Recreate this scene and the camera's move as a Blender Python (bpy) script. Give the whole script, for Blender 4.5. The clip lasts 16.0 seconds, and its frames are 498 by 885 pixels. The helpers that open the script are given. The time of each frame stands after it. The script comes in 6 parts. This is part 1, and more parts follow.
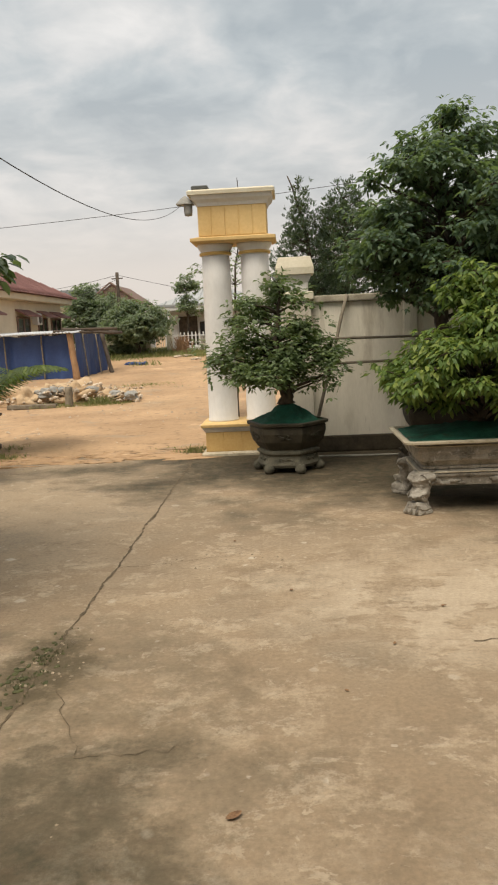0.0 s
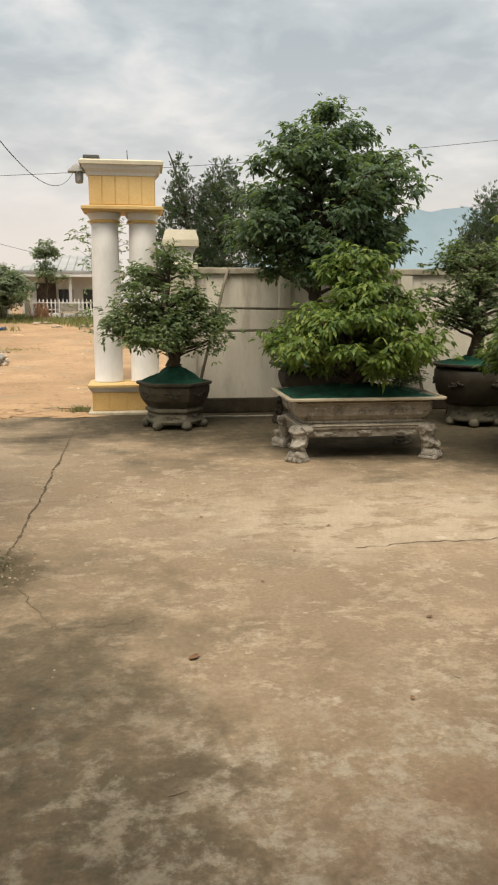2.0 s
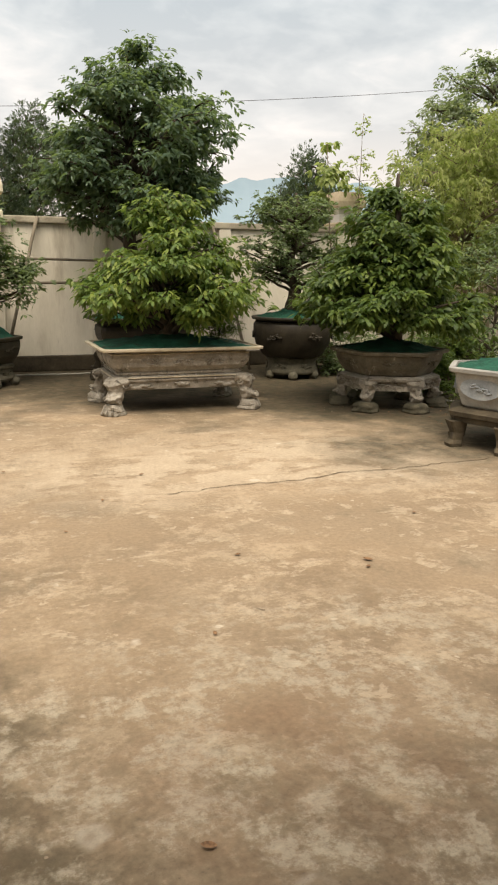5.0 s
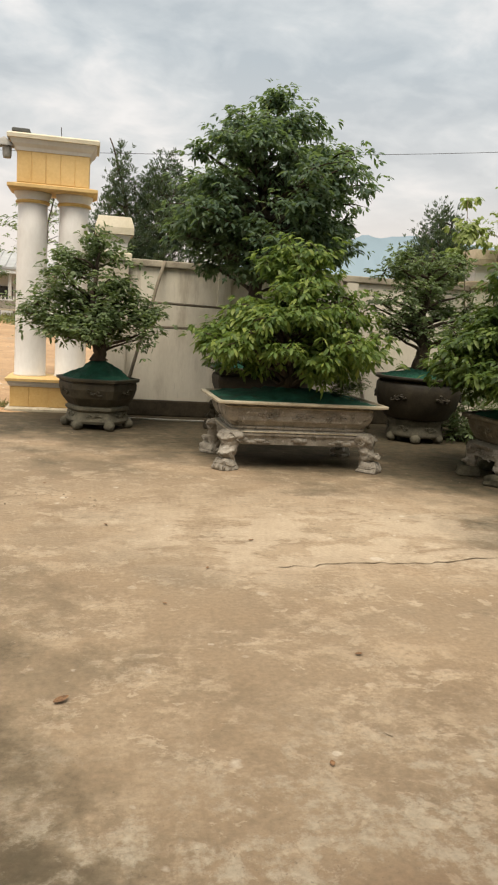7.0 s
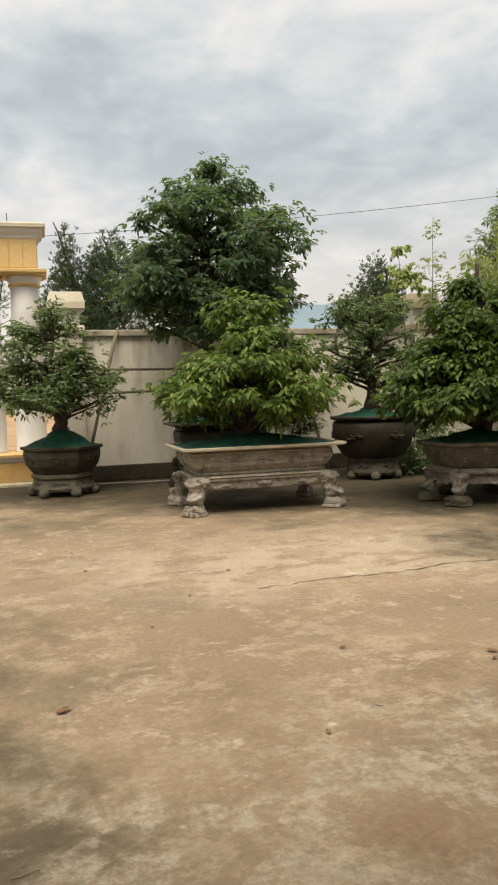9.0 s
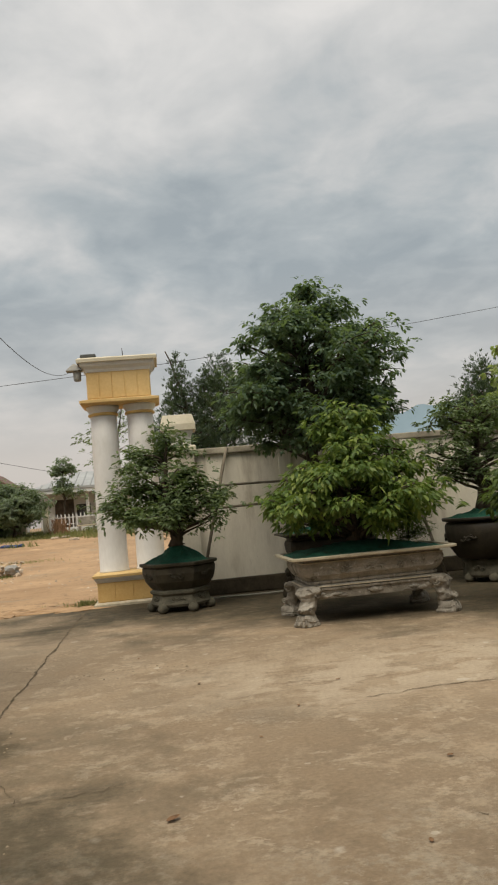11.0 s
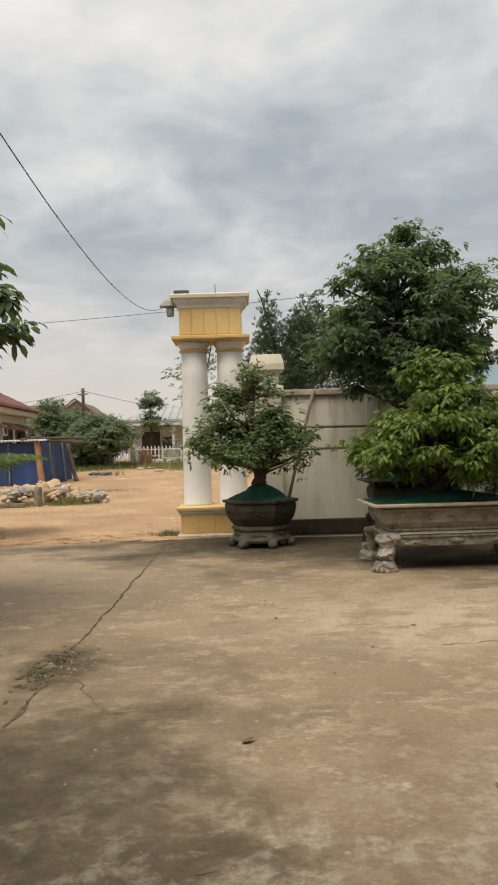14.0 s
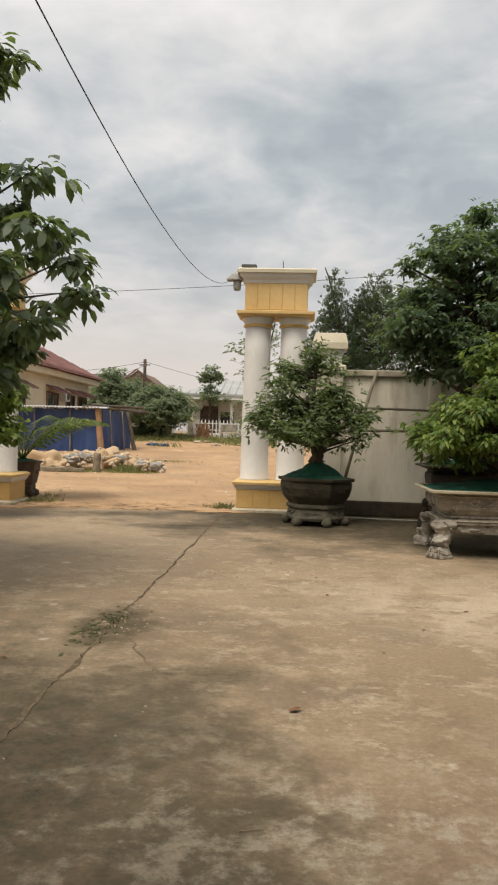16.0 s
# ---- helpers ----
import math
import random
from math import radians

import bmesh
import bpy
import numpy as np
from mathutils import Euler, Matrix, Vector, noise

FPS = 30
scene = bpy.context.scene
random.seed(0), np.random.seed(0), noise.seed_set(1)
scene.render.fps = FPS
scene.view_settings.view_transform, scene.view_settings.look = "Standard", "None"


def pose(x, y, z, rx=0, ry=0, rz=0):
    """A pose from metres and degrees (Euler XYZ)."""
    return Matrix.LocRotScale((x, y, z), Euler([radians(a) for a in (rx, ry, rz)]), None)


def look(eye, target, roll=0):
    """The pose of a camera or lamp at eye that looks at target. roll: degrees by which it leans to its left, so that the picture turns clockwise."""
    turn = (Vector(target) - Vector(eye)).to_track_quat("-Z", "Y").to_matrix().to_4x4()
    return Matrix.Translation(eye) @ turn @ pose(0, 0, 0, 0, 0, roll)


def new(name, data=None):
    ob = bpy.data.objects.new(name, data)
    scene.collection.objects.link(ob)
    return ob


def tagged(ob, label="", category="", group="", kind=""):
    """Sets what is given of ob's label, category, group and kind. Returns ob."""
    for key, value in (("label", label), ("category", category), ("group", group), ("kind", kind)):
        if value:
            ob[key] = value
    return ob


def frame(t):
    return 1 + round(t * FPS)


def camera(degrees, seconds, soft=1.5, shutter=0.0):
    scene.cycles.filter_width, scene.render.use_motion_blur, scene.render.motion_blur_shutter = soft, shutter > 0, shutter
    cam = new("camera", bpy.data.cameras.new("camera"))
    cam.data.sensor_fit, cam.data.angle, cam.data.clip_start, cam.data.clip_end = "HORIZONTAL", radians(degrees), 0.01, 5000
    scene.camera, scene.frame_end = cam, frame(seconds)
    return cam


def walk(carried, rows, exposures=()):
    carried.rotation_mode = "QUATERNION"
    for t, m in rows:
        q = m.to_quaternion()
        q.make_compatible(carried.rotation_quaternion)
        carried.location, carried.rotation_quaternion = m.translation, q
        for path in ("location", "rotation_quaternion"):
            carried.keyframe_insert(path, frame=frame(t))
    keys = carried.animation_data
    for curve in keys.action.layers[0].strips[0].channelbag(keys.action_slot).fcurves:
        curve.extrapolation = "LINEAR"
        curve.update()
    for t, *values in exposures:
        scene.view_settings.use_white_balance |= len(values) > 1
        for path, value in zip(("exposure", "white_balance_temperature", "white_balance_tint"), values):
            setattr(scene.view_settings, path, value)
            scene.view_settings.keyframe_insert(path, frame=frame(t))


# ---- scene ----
cam = camera(36.1, 16.0, soft=2.1)
PATH = [
    (0, (0.092, -0.345, 1.668), (-0.021, 1.631, 1.38), -2.7),
    (0.5, (-0.031, -0.635, 1.646), (-0.067, 1.343, 1.352), -4.8),
    (1, (-0.22, -0.852, 1.626), (-0.144, 1.129, 1.363), -4.7),
    (1.5, (-0.291, -1.016, 1.65), (-0.082, 0.957, 1.4), -3.0),
    (2, (-0.363, -1.164, 1.592), (-0.091, 0.785, 1.233), 0.1),
    (2.5, (-0.471, -1.259, 1.505), (-0.082, 0.66, 1.099), 0.2),
    (3, (-0.55, -1.442, 1.41), (0.075, 0.405, 0.962), 0.2),
    (3.2, (-0.561, -1.471, 1.383), (0.169, 0.33, 0.909), 2.0),
    (5.3, (-0.105, -0.893, 1.4), (0.57, 0.945, 0.99), 0.5),
    (5.5, (-0.094, -0.794, 1.414), (0.563, 1.061, 1.058), 0.7),
    (6, (-0.13, -0.613, 1.437), (0.448, 1.287, 1.203), 1.8),
    (6.5, (-0.103, -0.558, 1.407), (0.336, 1.376, 1.152), 2.8),
    (7, (-0.108, -0.53, 1.388), (0.315, 1.399, 1.071), 3.7),
    (7.5, (-0.196, -0.502, 1.361), (0.328, 1.399, 1.025), 4.1),
    (8, (-0.224, -0.508, 1.306), (0.343, 1.377, 0.951), 1.8),
    (8.5, (-0.207, -0.582, 1.226), (0.348, 1.307, 0.879), -2.3),
    (9, (-0.191, -0.769, 1.157), (0.332, 1.157, 1.029), -1.8),
    (9.5, (-0.163, -0.898, 1.161), (0.23, 1.062, 1.216), -1.5),
    (9.7, (-0.149, -0.906, 1.157), (0.206, 1.06, 1.254), -2.1),
    (11.8, (-0.108, -1.044, 1.178), (0.092, 0.937, 1.357), -5.8),
    (12, (-0.113, -1.043, 1.182), (0.061, 0.941, 1.363), -5.3),
    (12.5, (-0.134, -1.06, 1.188), (0.003, 0.924, 1.4), -3.9),
    (13, (-0.141, -1.056, 1.184), (-0.049, 0.935, 1.358), -3.1),
    (13.5, (-0.14, -1.035, 1.171), (-0.077, 0.963, 1.23), -2.6),
    (14, (-0.14, -1.054, 1.175), (-0.128, 0.946, 1.206), -1.7),
    (14.5, (-0.15, -1.047, 1.162), (-0.26, 0.95, 1.132), -0.2),
    (15, (-0.183, -1.045, 1.126), (-0.43, 0.929, 0.918), 1.8),
    (15.5, (-0.187, -1.041, 1.131), (-0.397, 0.945, 1.02), 2.4),
    (16, (-0.171, -1.061, 1.143), (-0.306, 0.934, 1.118), 1.7),
]
walk(cam, [(t, look(eye, target, roll)) for t, eye, target, roll in PATH],
     [(0, 0.34, 6650, 11), (2, 0.46, 6700, 11), (3, 0.80, 6900, 13), (5.5, 0.79, 6850, 13), (6, 0.60, 6800, 12), (7, 0.57, 6700, 12), (8.5, 0.74, 6800, 12), (9.5, 0.24, 6650, 11), (12.5, -0.02, 6550, 10), (14, 0.22, 6550, 11), (14.5, 0.18, 6550, 11), (15, 0.55, 6600, 12), (15.5, 0.42, 6600, 12), (16, 0.27, 6600, 12)])

# ---- sky and light ----
def nd(tree, kind, **vals):
    n = tree.nodes.new(kind)
    for k, v in vals.items():
        n.inputs[k.replace("_", " ")].default_value = v
    return n


def ramp(tree, fac, stops):
    n = tree.nodes.new("ShaderNodeValToRGB")
    el = n.color_ramp.elements
    while len(el) < len(stops):
        el.new(0.5)
    for e, (p, c) in zip(el, stops):
        e.position, e.color = p, (*c, 1)
    tree.links.new(fac, n.inputs[0])
    return n.outputs[0]


def math_node(tree, op, a, b=0.0):
    n = tree.nodes.new("ShaderNodeMath")
    n.operation = op
    for i, v in enumerate((a, b)):
        if isinstance(v, (int, float)):
            n.inputs[i].default_value = v
        else:
            tree.links.new(v, n.inputs[i])
    return n.outputs[0]


def mixc(tree, fac, a, b, mode="MIX"):
    n = tree.nodes.new("ShaderNodeMix")
    n.data_type, n.blend_type = "RGBA", mode
    for sock, v in ((n.inputs[0], fac), (n.inputs[6], a), (n.inputs[7], b)):
        if isinstance(v, (int, float)):
            sock.default_value = v
        elif isinstance(v, tuple):
            sock.default_value = (*v, 1)
        else:
            tree.links.new(v, sock)
    return n.outputs[2]


SUN_EL, SUN_AZ = radians(63), radians(203)
world = bpy.data.worlds.new("overcast_sky")
scene.world = world
world.use_nodes = True
wt = world.node_tree
wt.nodes.clear()
sky = wt.nodes.new("ShaderNodeTexSky")
sky.sky_type, sky.sun_disc, sky.sun_elevation, sky.sun_rotation = "NISHITA", False, SUN_EL, SUN_AZ
sky.dust_density = 4.0
tc = wt.nodes.new("ShaderNodeTexCoord")
sep = wt.nodes.new("ShaderNodeSeparateXYZ")
wt.links.new(tc.outputs["Generated"], sep.inputs[0])
up = math_node(wt, "MAXIMUM", sep.outputs[2], 0.0)
den = math_node(wt, "ADD", up, 0.22)
comb = wt.nodes.new("ShaderNodeCombineXYZ")
wt.links.new(math_node(wt, "DIVIDE", sep.outputs[0], den), comb.inputs[0])
wt.links.new(math_node(wt, "DIVIDE", sep.outputs[1], den), comb.inputs[1])
comb.inputs[2].default_value = 3.7
big = nd(wt, "ShaderNodeTexNoise", Scale=1.35, Detail=5.0, Roughness=0.52, Distortion=0.35)
fine = nd(wt, "ShaderNodeTexNoise", Scale=5.0, Detail=6.0, Roughness=0.55, Distortion=0.3)
for n in (big, fine):
    wt.links.new(comb.outputs[0], n.inputs["Vector"])
dens = math_node(wt, "ADD", math_node(wt, "MULTIPLY", big.outputs[0], 0.60), math_node(wt, "MULTIPLY", fine.outputs[0], 0.40))
dens = math_node(wt, "ADD", dens, math_node(wt, "ADD", math_node(wt, "MULTIPLY", math_node(wt, "SUBTRACT", up, 0.33), 0.30), math_node(wt, "MULTIPLY", sep.outputs[0], -0.08)))
cloud = ramp(wt, dens, [(0.37, (0.37, 0.415, 0.435)), (0.46, (0.47, 0.51, 0.52)), (0.55, (0.62, 0.63, 0.62)), (0.69, (0.82, 0.805, 0.775))])
haze = ramp(wt, up, [(0.0, (1, 1, 1)), (0.08, (0.95, 0.95, 0.95)), (0.17, (0.35, 0.35, 0.35)), (0.30, (0, 0, 0))])
veil = mixc(wt, haze, cloud, (0.66, 0.61, 0.56))
dim = wt.nodes.new("ShaderNodeVectorMath")
dim.operation = "SCALE"
dim.inputs["Scale"].default_value = 0.09
wt.links.new(sky.outputs[0], dim.inputs[0])
whole = mixc(wt, 0.88, dim.outputs[0], veil)
bg = nd(wt, "ShaderNodeBackground", Strength=1.0)
wt.links.new(whole, bg.inputs[0])
wo = wt.nodes.new("ShaderNodeOutputWorld")
wt.links.new(bg.outputs[0], wo.inputs[0])

sun_data = bpy.data.lights.new("sun", "SUN")
sun_data.energy, sun_data.angle, sun_data.color = 2.5, radians(34), (1.0, 0.93, 0.81)
sun = new("sun", sun_data)
sun.matrix_world = look((0, 0, 30), (0 - 30 * math.sin(SUN_AZ) / math.tan(SUN_EL), 0 - 30 * math.cos(SUN_AZ) / math.tan(SUN_EL), 0))


# ---- materials ----
def material(name, c1, c2, scale=6.0, fine_scale=60.0, rough=0.8, bump=0.15, metal=0.0, spots=None, island=0.0, stretch=(1, 1, 1), per_object=0.0, spec=0.3):
    """Two-scale mottled surface: c1 and c2 mixed by noise, optional spots (colour, scale, threshold)."""
    m = bpy.data.materials.new(name)
    m.use_nodes = True
    t = m.node_tree
    b = t.nodes["Principled BSDF"]
    co = t.nodes.new("ShaderNodeTexCoord")
    mp = nd(t, "ShaderNodeMapping", Scale=stretch)
    geo = t.nodes.new("ShaderNodeNewGeometry")
    t.links.new(geo.outputs["Position"], mp.inputs[0])
    n1 = nd(t, "ShaderNodeTexNoise", Scale=scale, Detail=6.0, Roughness=0.62)
    n2 = nd(t, "ShaderNodeTexNoise", Scale=fine_scale, Detail=4.0, Roughness=0.6)
    for n in (n1, n2):
        t.links.new(mp.outputs[0], n.inputs["Vector"])
    f = math_node(t, "ADD", math_node(t, "MULTIPLY", n1.outputs[0], 0.7), math_node(t, "MULTIPLY", n2.outputs[0], 0.3))
    col = ramp(t, f, [(0.36, c1), (0.64, c2)])
    if spots:
        for sc, ss, lo in spots:
            n3 = nd(t, "ShaderNodeTexNoise", Scale=ss, Detail=7.0, Roughness=0.65, Distortion=0.4)
            t.links.new(mp.outputs[0], n3.inputs["Vector"])
            k = ramp(t, n3.outputs[0], [(lo, (0, 0, 0)), (lo + 0.12, (1, 1, 1))])
            col = mixc(t, k, col, sc)
    if island or per_object:
        info = geo.outputs["Random Per Island"] if island else t.nodes.new("ShaderNodeObjectInfo").outputs["Random"]
        amt = island or per_object
        hsv = t.nodes.new("ShaderNodeHueSaturation")
        t.links.new(math_node(t, "ADD", math_node(t, "MULTIPLY", info, 2 * amt), 1 - amt), hsv.inputs["Value"])
        t.links.new(col, hsv.inputs["Color"])
        col = hsv.outputs[0]
    t.links.new(col, b.inputs["Base Color"])
    b.inputs["Roughness"].default_value, b.inputs["Metallic"].default_value = rough, metal
    b.inputs["Specular IOR Level"].default_value = spec
    if bump:
        bp = nd(t, "ShaderNodeBump", Strength=bump, Distance=0.02)
        t.links.new(f, bp.inputs["Height"])
        t.links.new(bp.outputs[0], b.inputs["Normal"])
    return m


def leaf_material(name, dark, mid, light, translucent=0.3, rough=0.45):
    m = bpy.data.materials.new(name)
    m.use_nodes = True
    t = m.node_tree
    b = t.nodes["Principled BSDF"]
    geo = t.nodes.new("ShaderNodeNewGeometry")
    n1 = nd(t, "ShaderNodeTexNoise", Scale=2.2, Detail=3.0)
    t.links.new(geo.outputs["Position"], n1.inputs["Vector"])
    f = math_node(t, "ADD", math_node(t, "MULTIPLY", geo.outputs["Random Per Island"], 0.55), math_node(t, "MULTIPLY", n1.outputs[0], 0.45))
    col = ramp(t, f, [(0.2, dark), (0.5, mid), (0.78, light)])
    t.links.new(col, b.inputs["Base Color"])
    b.inputs["Roughness"].default_value = rough
    b.inputs["Specular IOR Level"].default_value = 0.35
    tr = t.nodes.new("ShaderNodeBsdfTranslucent")
    t.links.new(mixc(t, 0.5, col, (0.35, 0.5, 0.08)), tr.inputs[0])
    mx = nd(t, "ShaderNodeMixShader", Fac=translucent)
    t.links.new(b.outputs[0], mx.inputs[1])
    t.links.new(tr.outputs[0], mx.inputs[2])
    t.links.new(mx.outputs[0], t.nodes["Material Output"].inputs[0])
    return m


def concrete_material(name):
    """Old yard concrete: tan and grey-brown tones, worn cream patches, damp dark stains with painted-in shade, grit and
    pitting.
    """
    m = bpy.data.materials.new(name)
    m.use_nodes = True
    t = m.node_tree
    b = t.nodes["Principled BSDF"]
    geo = t.nodes.new("ShaderNodeNewGeometry")

    def layer(scale, detail, rough, lo, hi, stretch=(1, 1, 1), warp=0.0):
        mp = nd(t, "ShaderNodeMapping", Scale=stretch)
        t.links.new(geo.outputs["Position"], mp.inputs[0])
        n = nd(t, "ShaderNodeTexNoise", Scale=scale, Detail=detail, Roughness=rough, Distortion=warp)
        t.links.new(mp.outputs[0], n.inputs["Vector"])
        r = t.nodes.new("ShaderNodeMapRange")
        r.inputs[1].default_value, r.inputs[2].default_value = lo, hi
        t.links.new(n.outputs[0], r.inputs[0])
        return r.outputs[0]

    def zone(cx, cy, rx, ry, wobble):
        """1 inside a patch of the yard with an uneven border, 0 outside it."""
        mp = nd(t, "ShaderNodeMapping", Location=(-cx / rx, -cy / ry, 0), Scale=(1 / rx, 1 / ry, 0))
        t.links.new(geo.outputs["Position"], mp.inputs[0])
        ln = t.nodes.new("ShaderNodeVectorMath")
        ln.operation = "LENGTH"
        t.links.new(mp.outputs[0], ln.inputs[0])
        near = t.nodes.new("ShaderNodeMapRange")
        near.inputs[1].default_value, near.inputs[2].default_value = 1.1, 0.55
        t.links.new(math_node(t, "ADD", ln.outputs["Value"], math_node(t, "MULTIPLY", math_node(t, "SUBTRACT", wobble, 0.5), 0.55)), near.inputs[0])
        return near.outputs[0]

    tone = layer(0.9, 8, 0.6, 0.33, 0.67)
    hue = layer(1.7, 6, 0.6, 0.35, 0.65)
    col = mixc(t, tone, (0.20, 0.145, 0.09), (0.315, 0.229, 0.142))
    col = mixc(t, math_node(t, "MULTIPLY", hue, 0.5), col, (0.255, 0.196, 0.13))
    grit = layer(5.2, 12, 0.78, 0.47, 0.56)
    worn = math_node(t, "MULTIPLY", layer(1.3, 6, 0.6, 0.44, 0.57), grit)
    worn = math_node(t, "MAXIMUM", worn, math_node(t, "MULTIPLY", zone(1.9, 4.6, 3.4, 1.5, tone), layer(2.4, 12, 0.76, 0.42, 0.55)))
    # gateway slab tinted paler to make up for missing light there
    worn = math_node(t, "MAXIMUM", worn, math_node(t, "MULTIPLY", zone(-2.7, 7.2, 2.2, 2.9, tone), layer(2.9, 12, 0.76, 0.34, 0.50)))
    col = mixc(t, math_node(t, "MULTIPLY", worn, 0.42), col, (0.47, 0.37, 0.25))
    # a thin pale skin that has flaked off in places, with crisp borders
    flaked = layer(2.9, 12, 0.68, 0.555, 0.585, (1, 1.2, 1), 0.3)
    flaked = math_node(t, "MULTIPLY", flaked, layer(13.0, 10, 0.78, 0.44, 0.54))
    small = math_node(t, "MULTIPLY", layer(6.5, 9, 0.66, 0.60, 0.625, (1, 1, 1), 0.5), layer(0.8, 4, 0.5, 0.42, 0.58))
    skin = math_node(t, "MAXIMUM", flaked, small)
    scraped = math_node(t, "MULTIPLY", zone(2.0, 4.15, 2.3, 1.0, tone), layer(2.1, 11, 0.66, 0.46, 0.50, (1, 1.6, 1), 0.4))
    col = mixc(t, math_node(t, "MULTIPLY", skin, 0.5), col, (0.48, 0.39, 0.275))
    col = mixc(t, math_node(t, "MULTIPLY", scraped, 0.5), col, (0.50, 0.41, 0.293))
    # drips and droppings: round pale spots of many sizes
    warp = nd(t, "ShaderNodeTexNoise", Scale=16.0, Detail=3.0)
    t.links.new(geo.outputs["Position"], warp.inputs["Vector"])
    spot = None
    for sc, keep in ((5.0, 0.60), (11.0, 0.66)):
        flat_ = nd(t, "ShaderNodeMapping", Scale=(1, 1, 0))
        t.links.new(mixc(t, 0.05, geo.outputs["Position"], warp.outputs["Color"]), flat_.inputs[0])
        cell = nd(t, "ShaderNodeTexVoronoi", Scale=sc)
        t.links.new(flat_.outputs[0], cell.inputs["Vector"])
        chan = t.nodes.new("ShaderNodeSeparateColor")
        t.links.new(cell.outputs["Color"], chan.inputs[0])
        size = math_node(t, "MULTIPLY", math_node(t, "SUBTRACT", chan.outputs[0], keep), 0.55)
        edge = t.nodes.new("ShaderNodeMapRange")
        edge.inputs[1].default_value, edge.inputs[2].default_value = 0.0, 0.05
        t.links.new(math_node(t, "SUBTRACT", size, cell.outputs["Distance"]), edge.inputs[0])
        spot = edge.outputs[0] if spot is None else math_node(t, "MAXIMUM", spot, edge.outputs[0])
    col = mixc(t, math_node(t, "MULTIPLY", math_node(t, "MULTIPLY", spot, layer(0.7, 4, 0.5, 0.38, 0.55)), 0.7), col, (0.52, 0.45, 0.35))
    damp = math_node(t, "MULTIPLY", layer(0.42, 5, 0.55, 0.54, 0.68), layer(2.6, 9, 0.72, 0.35, 0.55))
    col = mixc(t, math_node(t, "MULTIPLY", damp, 0.6), col, (0.115, 0.090, 0.058))
    # old damp by the joint and wall foot, tree and pot shade painted in
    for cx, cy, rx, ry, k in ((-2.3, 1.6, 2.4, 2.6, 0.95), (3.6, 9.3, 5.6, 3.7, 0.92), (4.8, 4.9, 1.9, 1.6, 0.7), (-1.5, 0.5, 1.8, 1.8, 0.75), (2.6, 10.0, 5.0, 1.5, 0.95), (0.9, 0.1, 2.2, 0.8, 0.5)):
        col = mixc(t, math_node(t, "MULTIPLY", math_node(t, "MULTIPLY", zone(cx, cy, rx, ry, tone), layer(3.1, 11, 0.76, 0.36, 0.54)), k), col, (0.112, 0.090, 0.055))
    # limy bloom and dried rings near the house
    near_house = zone(0.1, 0.55, 3.2, 1.35, tone)
    lime = math_node(t, "MULTIPLY", near_house, math_node(t, "MULTIPLY", layer(3.6, 10, 0.70, 0.48, 0.55, (1, 1, 1), 0.15), layer(11.0, 12, 0.80, 0.42, 0.55)))
    col = mixc(t, math_node(t, "MULTIPLY", lime, 0.72), col, (0.43, 0.375, 0.28))
    mpv = nd(t, "ShaderNodeMapping", Scale=(1, 1, 0))
    wob = nd(t, "ShaderNodeTexNoise", Scale=9.0, Detail=4.0)
    t.links.new(geo.outputs["Position"], wob.inputs["Vector"])
    t.links.new(mixc(t, 0.07, geo.outputs["Position"], wob.outputs["Color"]), mpv.inputs[0])
    vor = nd(t, "ShaderNodeTexVoronoi", Scale=3.6)
    t.links.new(mpv.outputs[0], vor.inputs["Vector"])
    ring = ramp(t, vor.outputs["Distance"], [(0.0, (0.25, 0.25, 0.25)), (0.09, (0.25, 0.25, 0.25)), (0.14, (1, 1, 1)), (0.17, (1, 1, 1)), (0.23, (0, 0, 0))])
    rings = math_node(t, "MULTIPLY", math_node(t, "MULTIPLY", ring, near_house), layer(2.2, 5, 0.6, 0.50, 0.60))
    col = mixc(t, math_node(t, "MULTIPLY", rings, 0.6), col, (0.45, 0.40, 0.31))
    rust = math_node(t, "MULTIPLY", zone(0.75, 0.75, 0.8, 0.5, tone), layer(4.5, 8, 0.7, 0.40, 0.60))
    col = mixc(t, math_node(t, "MULTIPLY", rust, 0.28), col, (0.17, 0.085, 0.045))
    # brown dirt over the broken joint
    dirt_ = math_node(t, "MULTIPLY", zone(-1.24, 3.28, 0.30, 0.62, tone), layer(7.0, 9, 0.7, 0.30, 0.50))
    col = mixc(t, math_node(t, "MULTIPLY", dirt_, 0.9), col, (0.085, 0.066, 0.036))
    # moss and wet leaf dirt by pots and joint, canopy shade painted in too
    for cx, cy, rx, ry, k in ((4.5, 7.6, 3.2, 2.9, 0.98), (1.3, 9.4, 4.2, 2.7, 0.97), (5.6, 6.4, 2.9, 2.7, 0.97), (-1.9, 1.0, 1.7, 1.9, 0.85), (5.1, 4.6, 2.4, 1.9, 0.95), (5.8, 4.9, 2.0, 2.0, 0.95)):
        wet_shade = math_node(t, "MULTIPLY", zone(cx, cy, rx, ry, tone), layer(4.1, 9, 0.72, 0.22, 0.48))
        col = mixc(t, math_node(t, "MULTIPLY", wet_shade, k), col, mixc(t, layer(9.0, 6, 0.7, 0.4, 0.6), (0.042, 0.038, 0.021), (0.085, 0.062, 0.036)))
    moss_ = layer(3.4, 9, 0.75, 0.58, 0.72, (1, 1, 1), 0.3)
    col = mixc(t, math_node(t, "MULTIPLY", moss_, 0.55), col, (0.12, 0.095, 0.058))
    grain = layer(38.0, 6, 0.7, 0.30, 0.70)
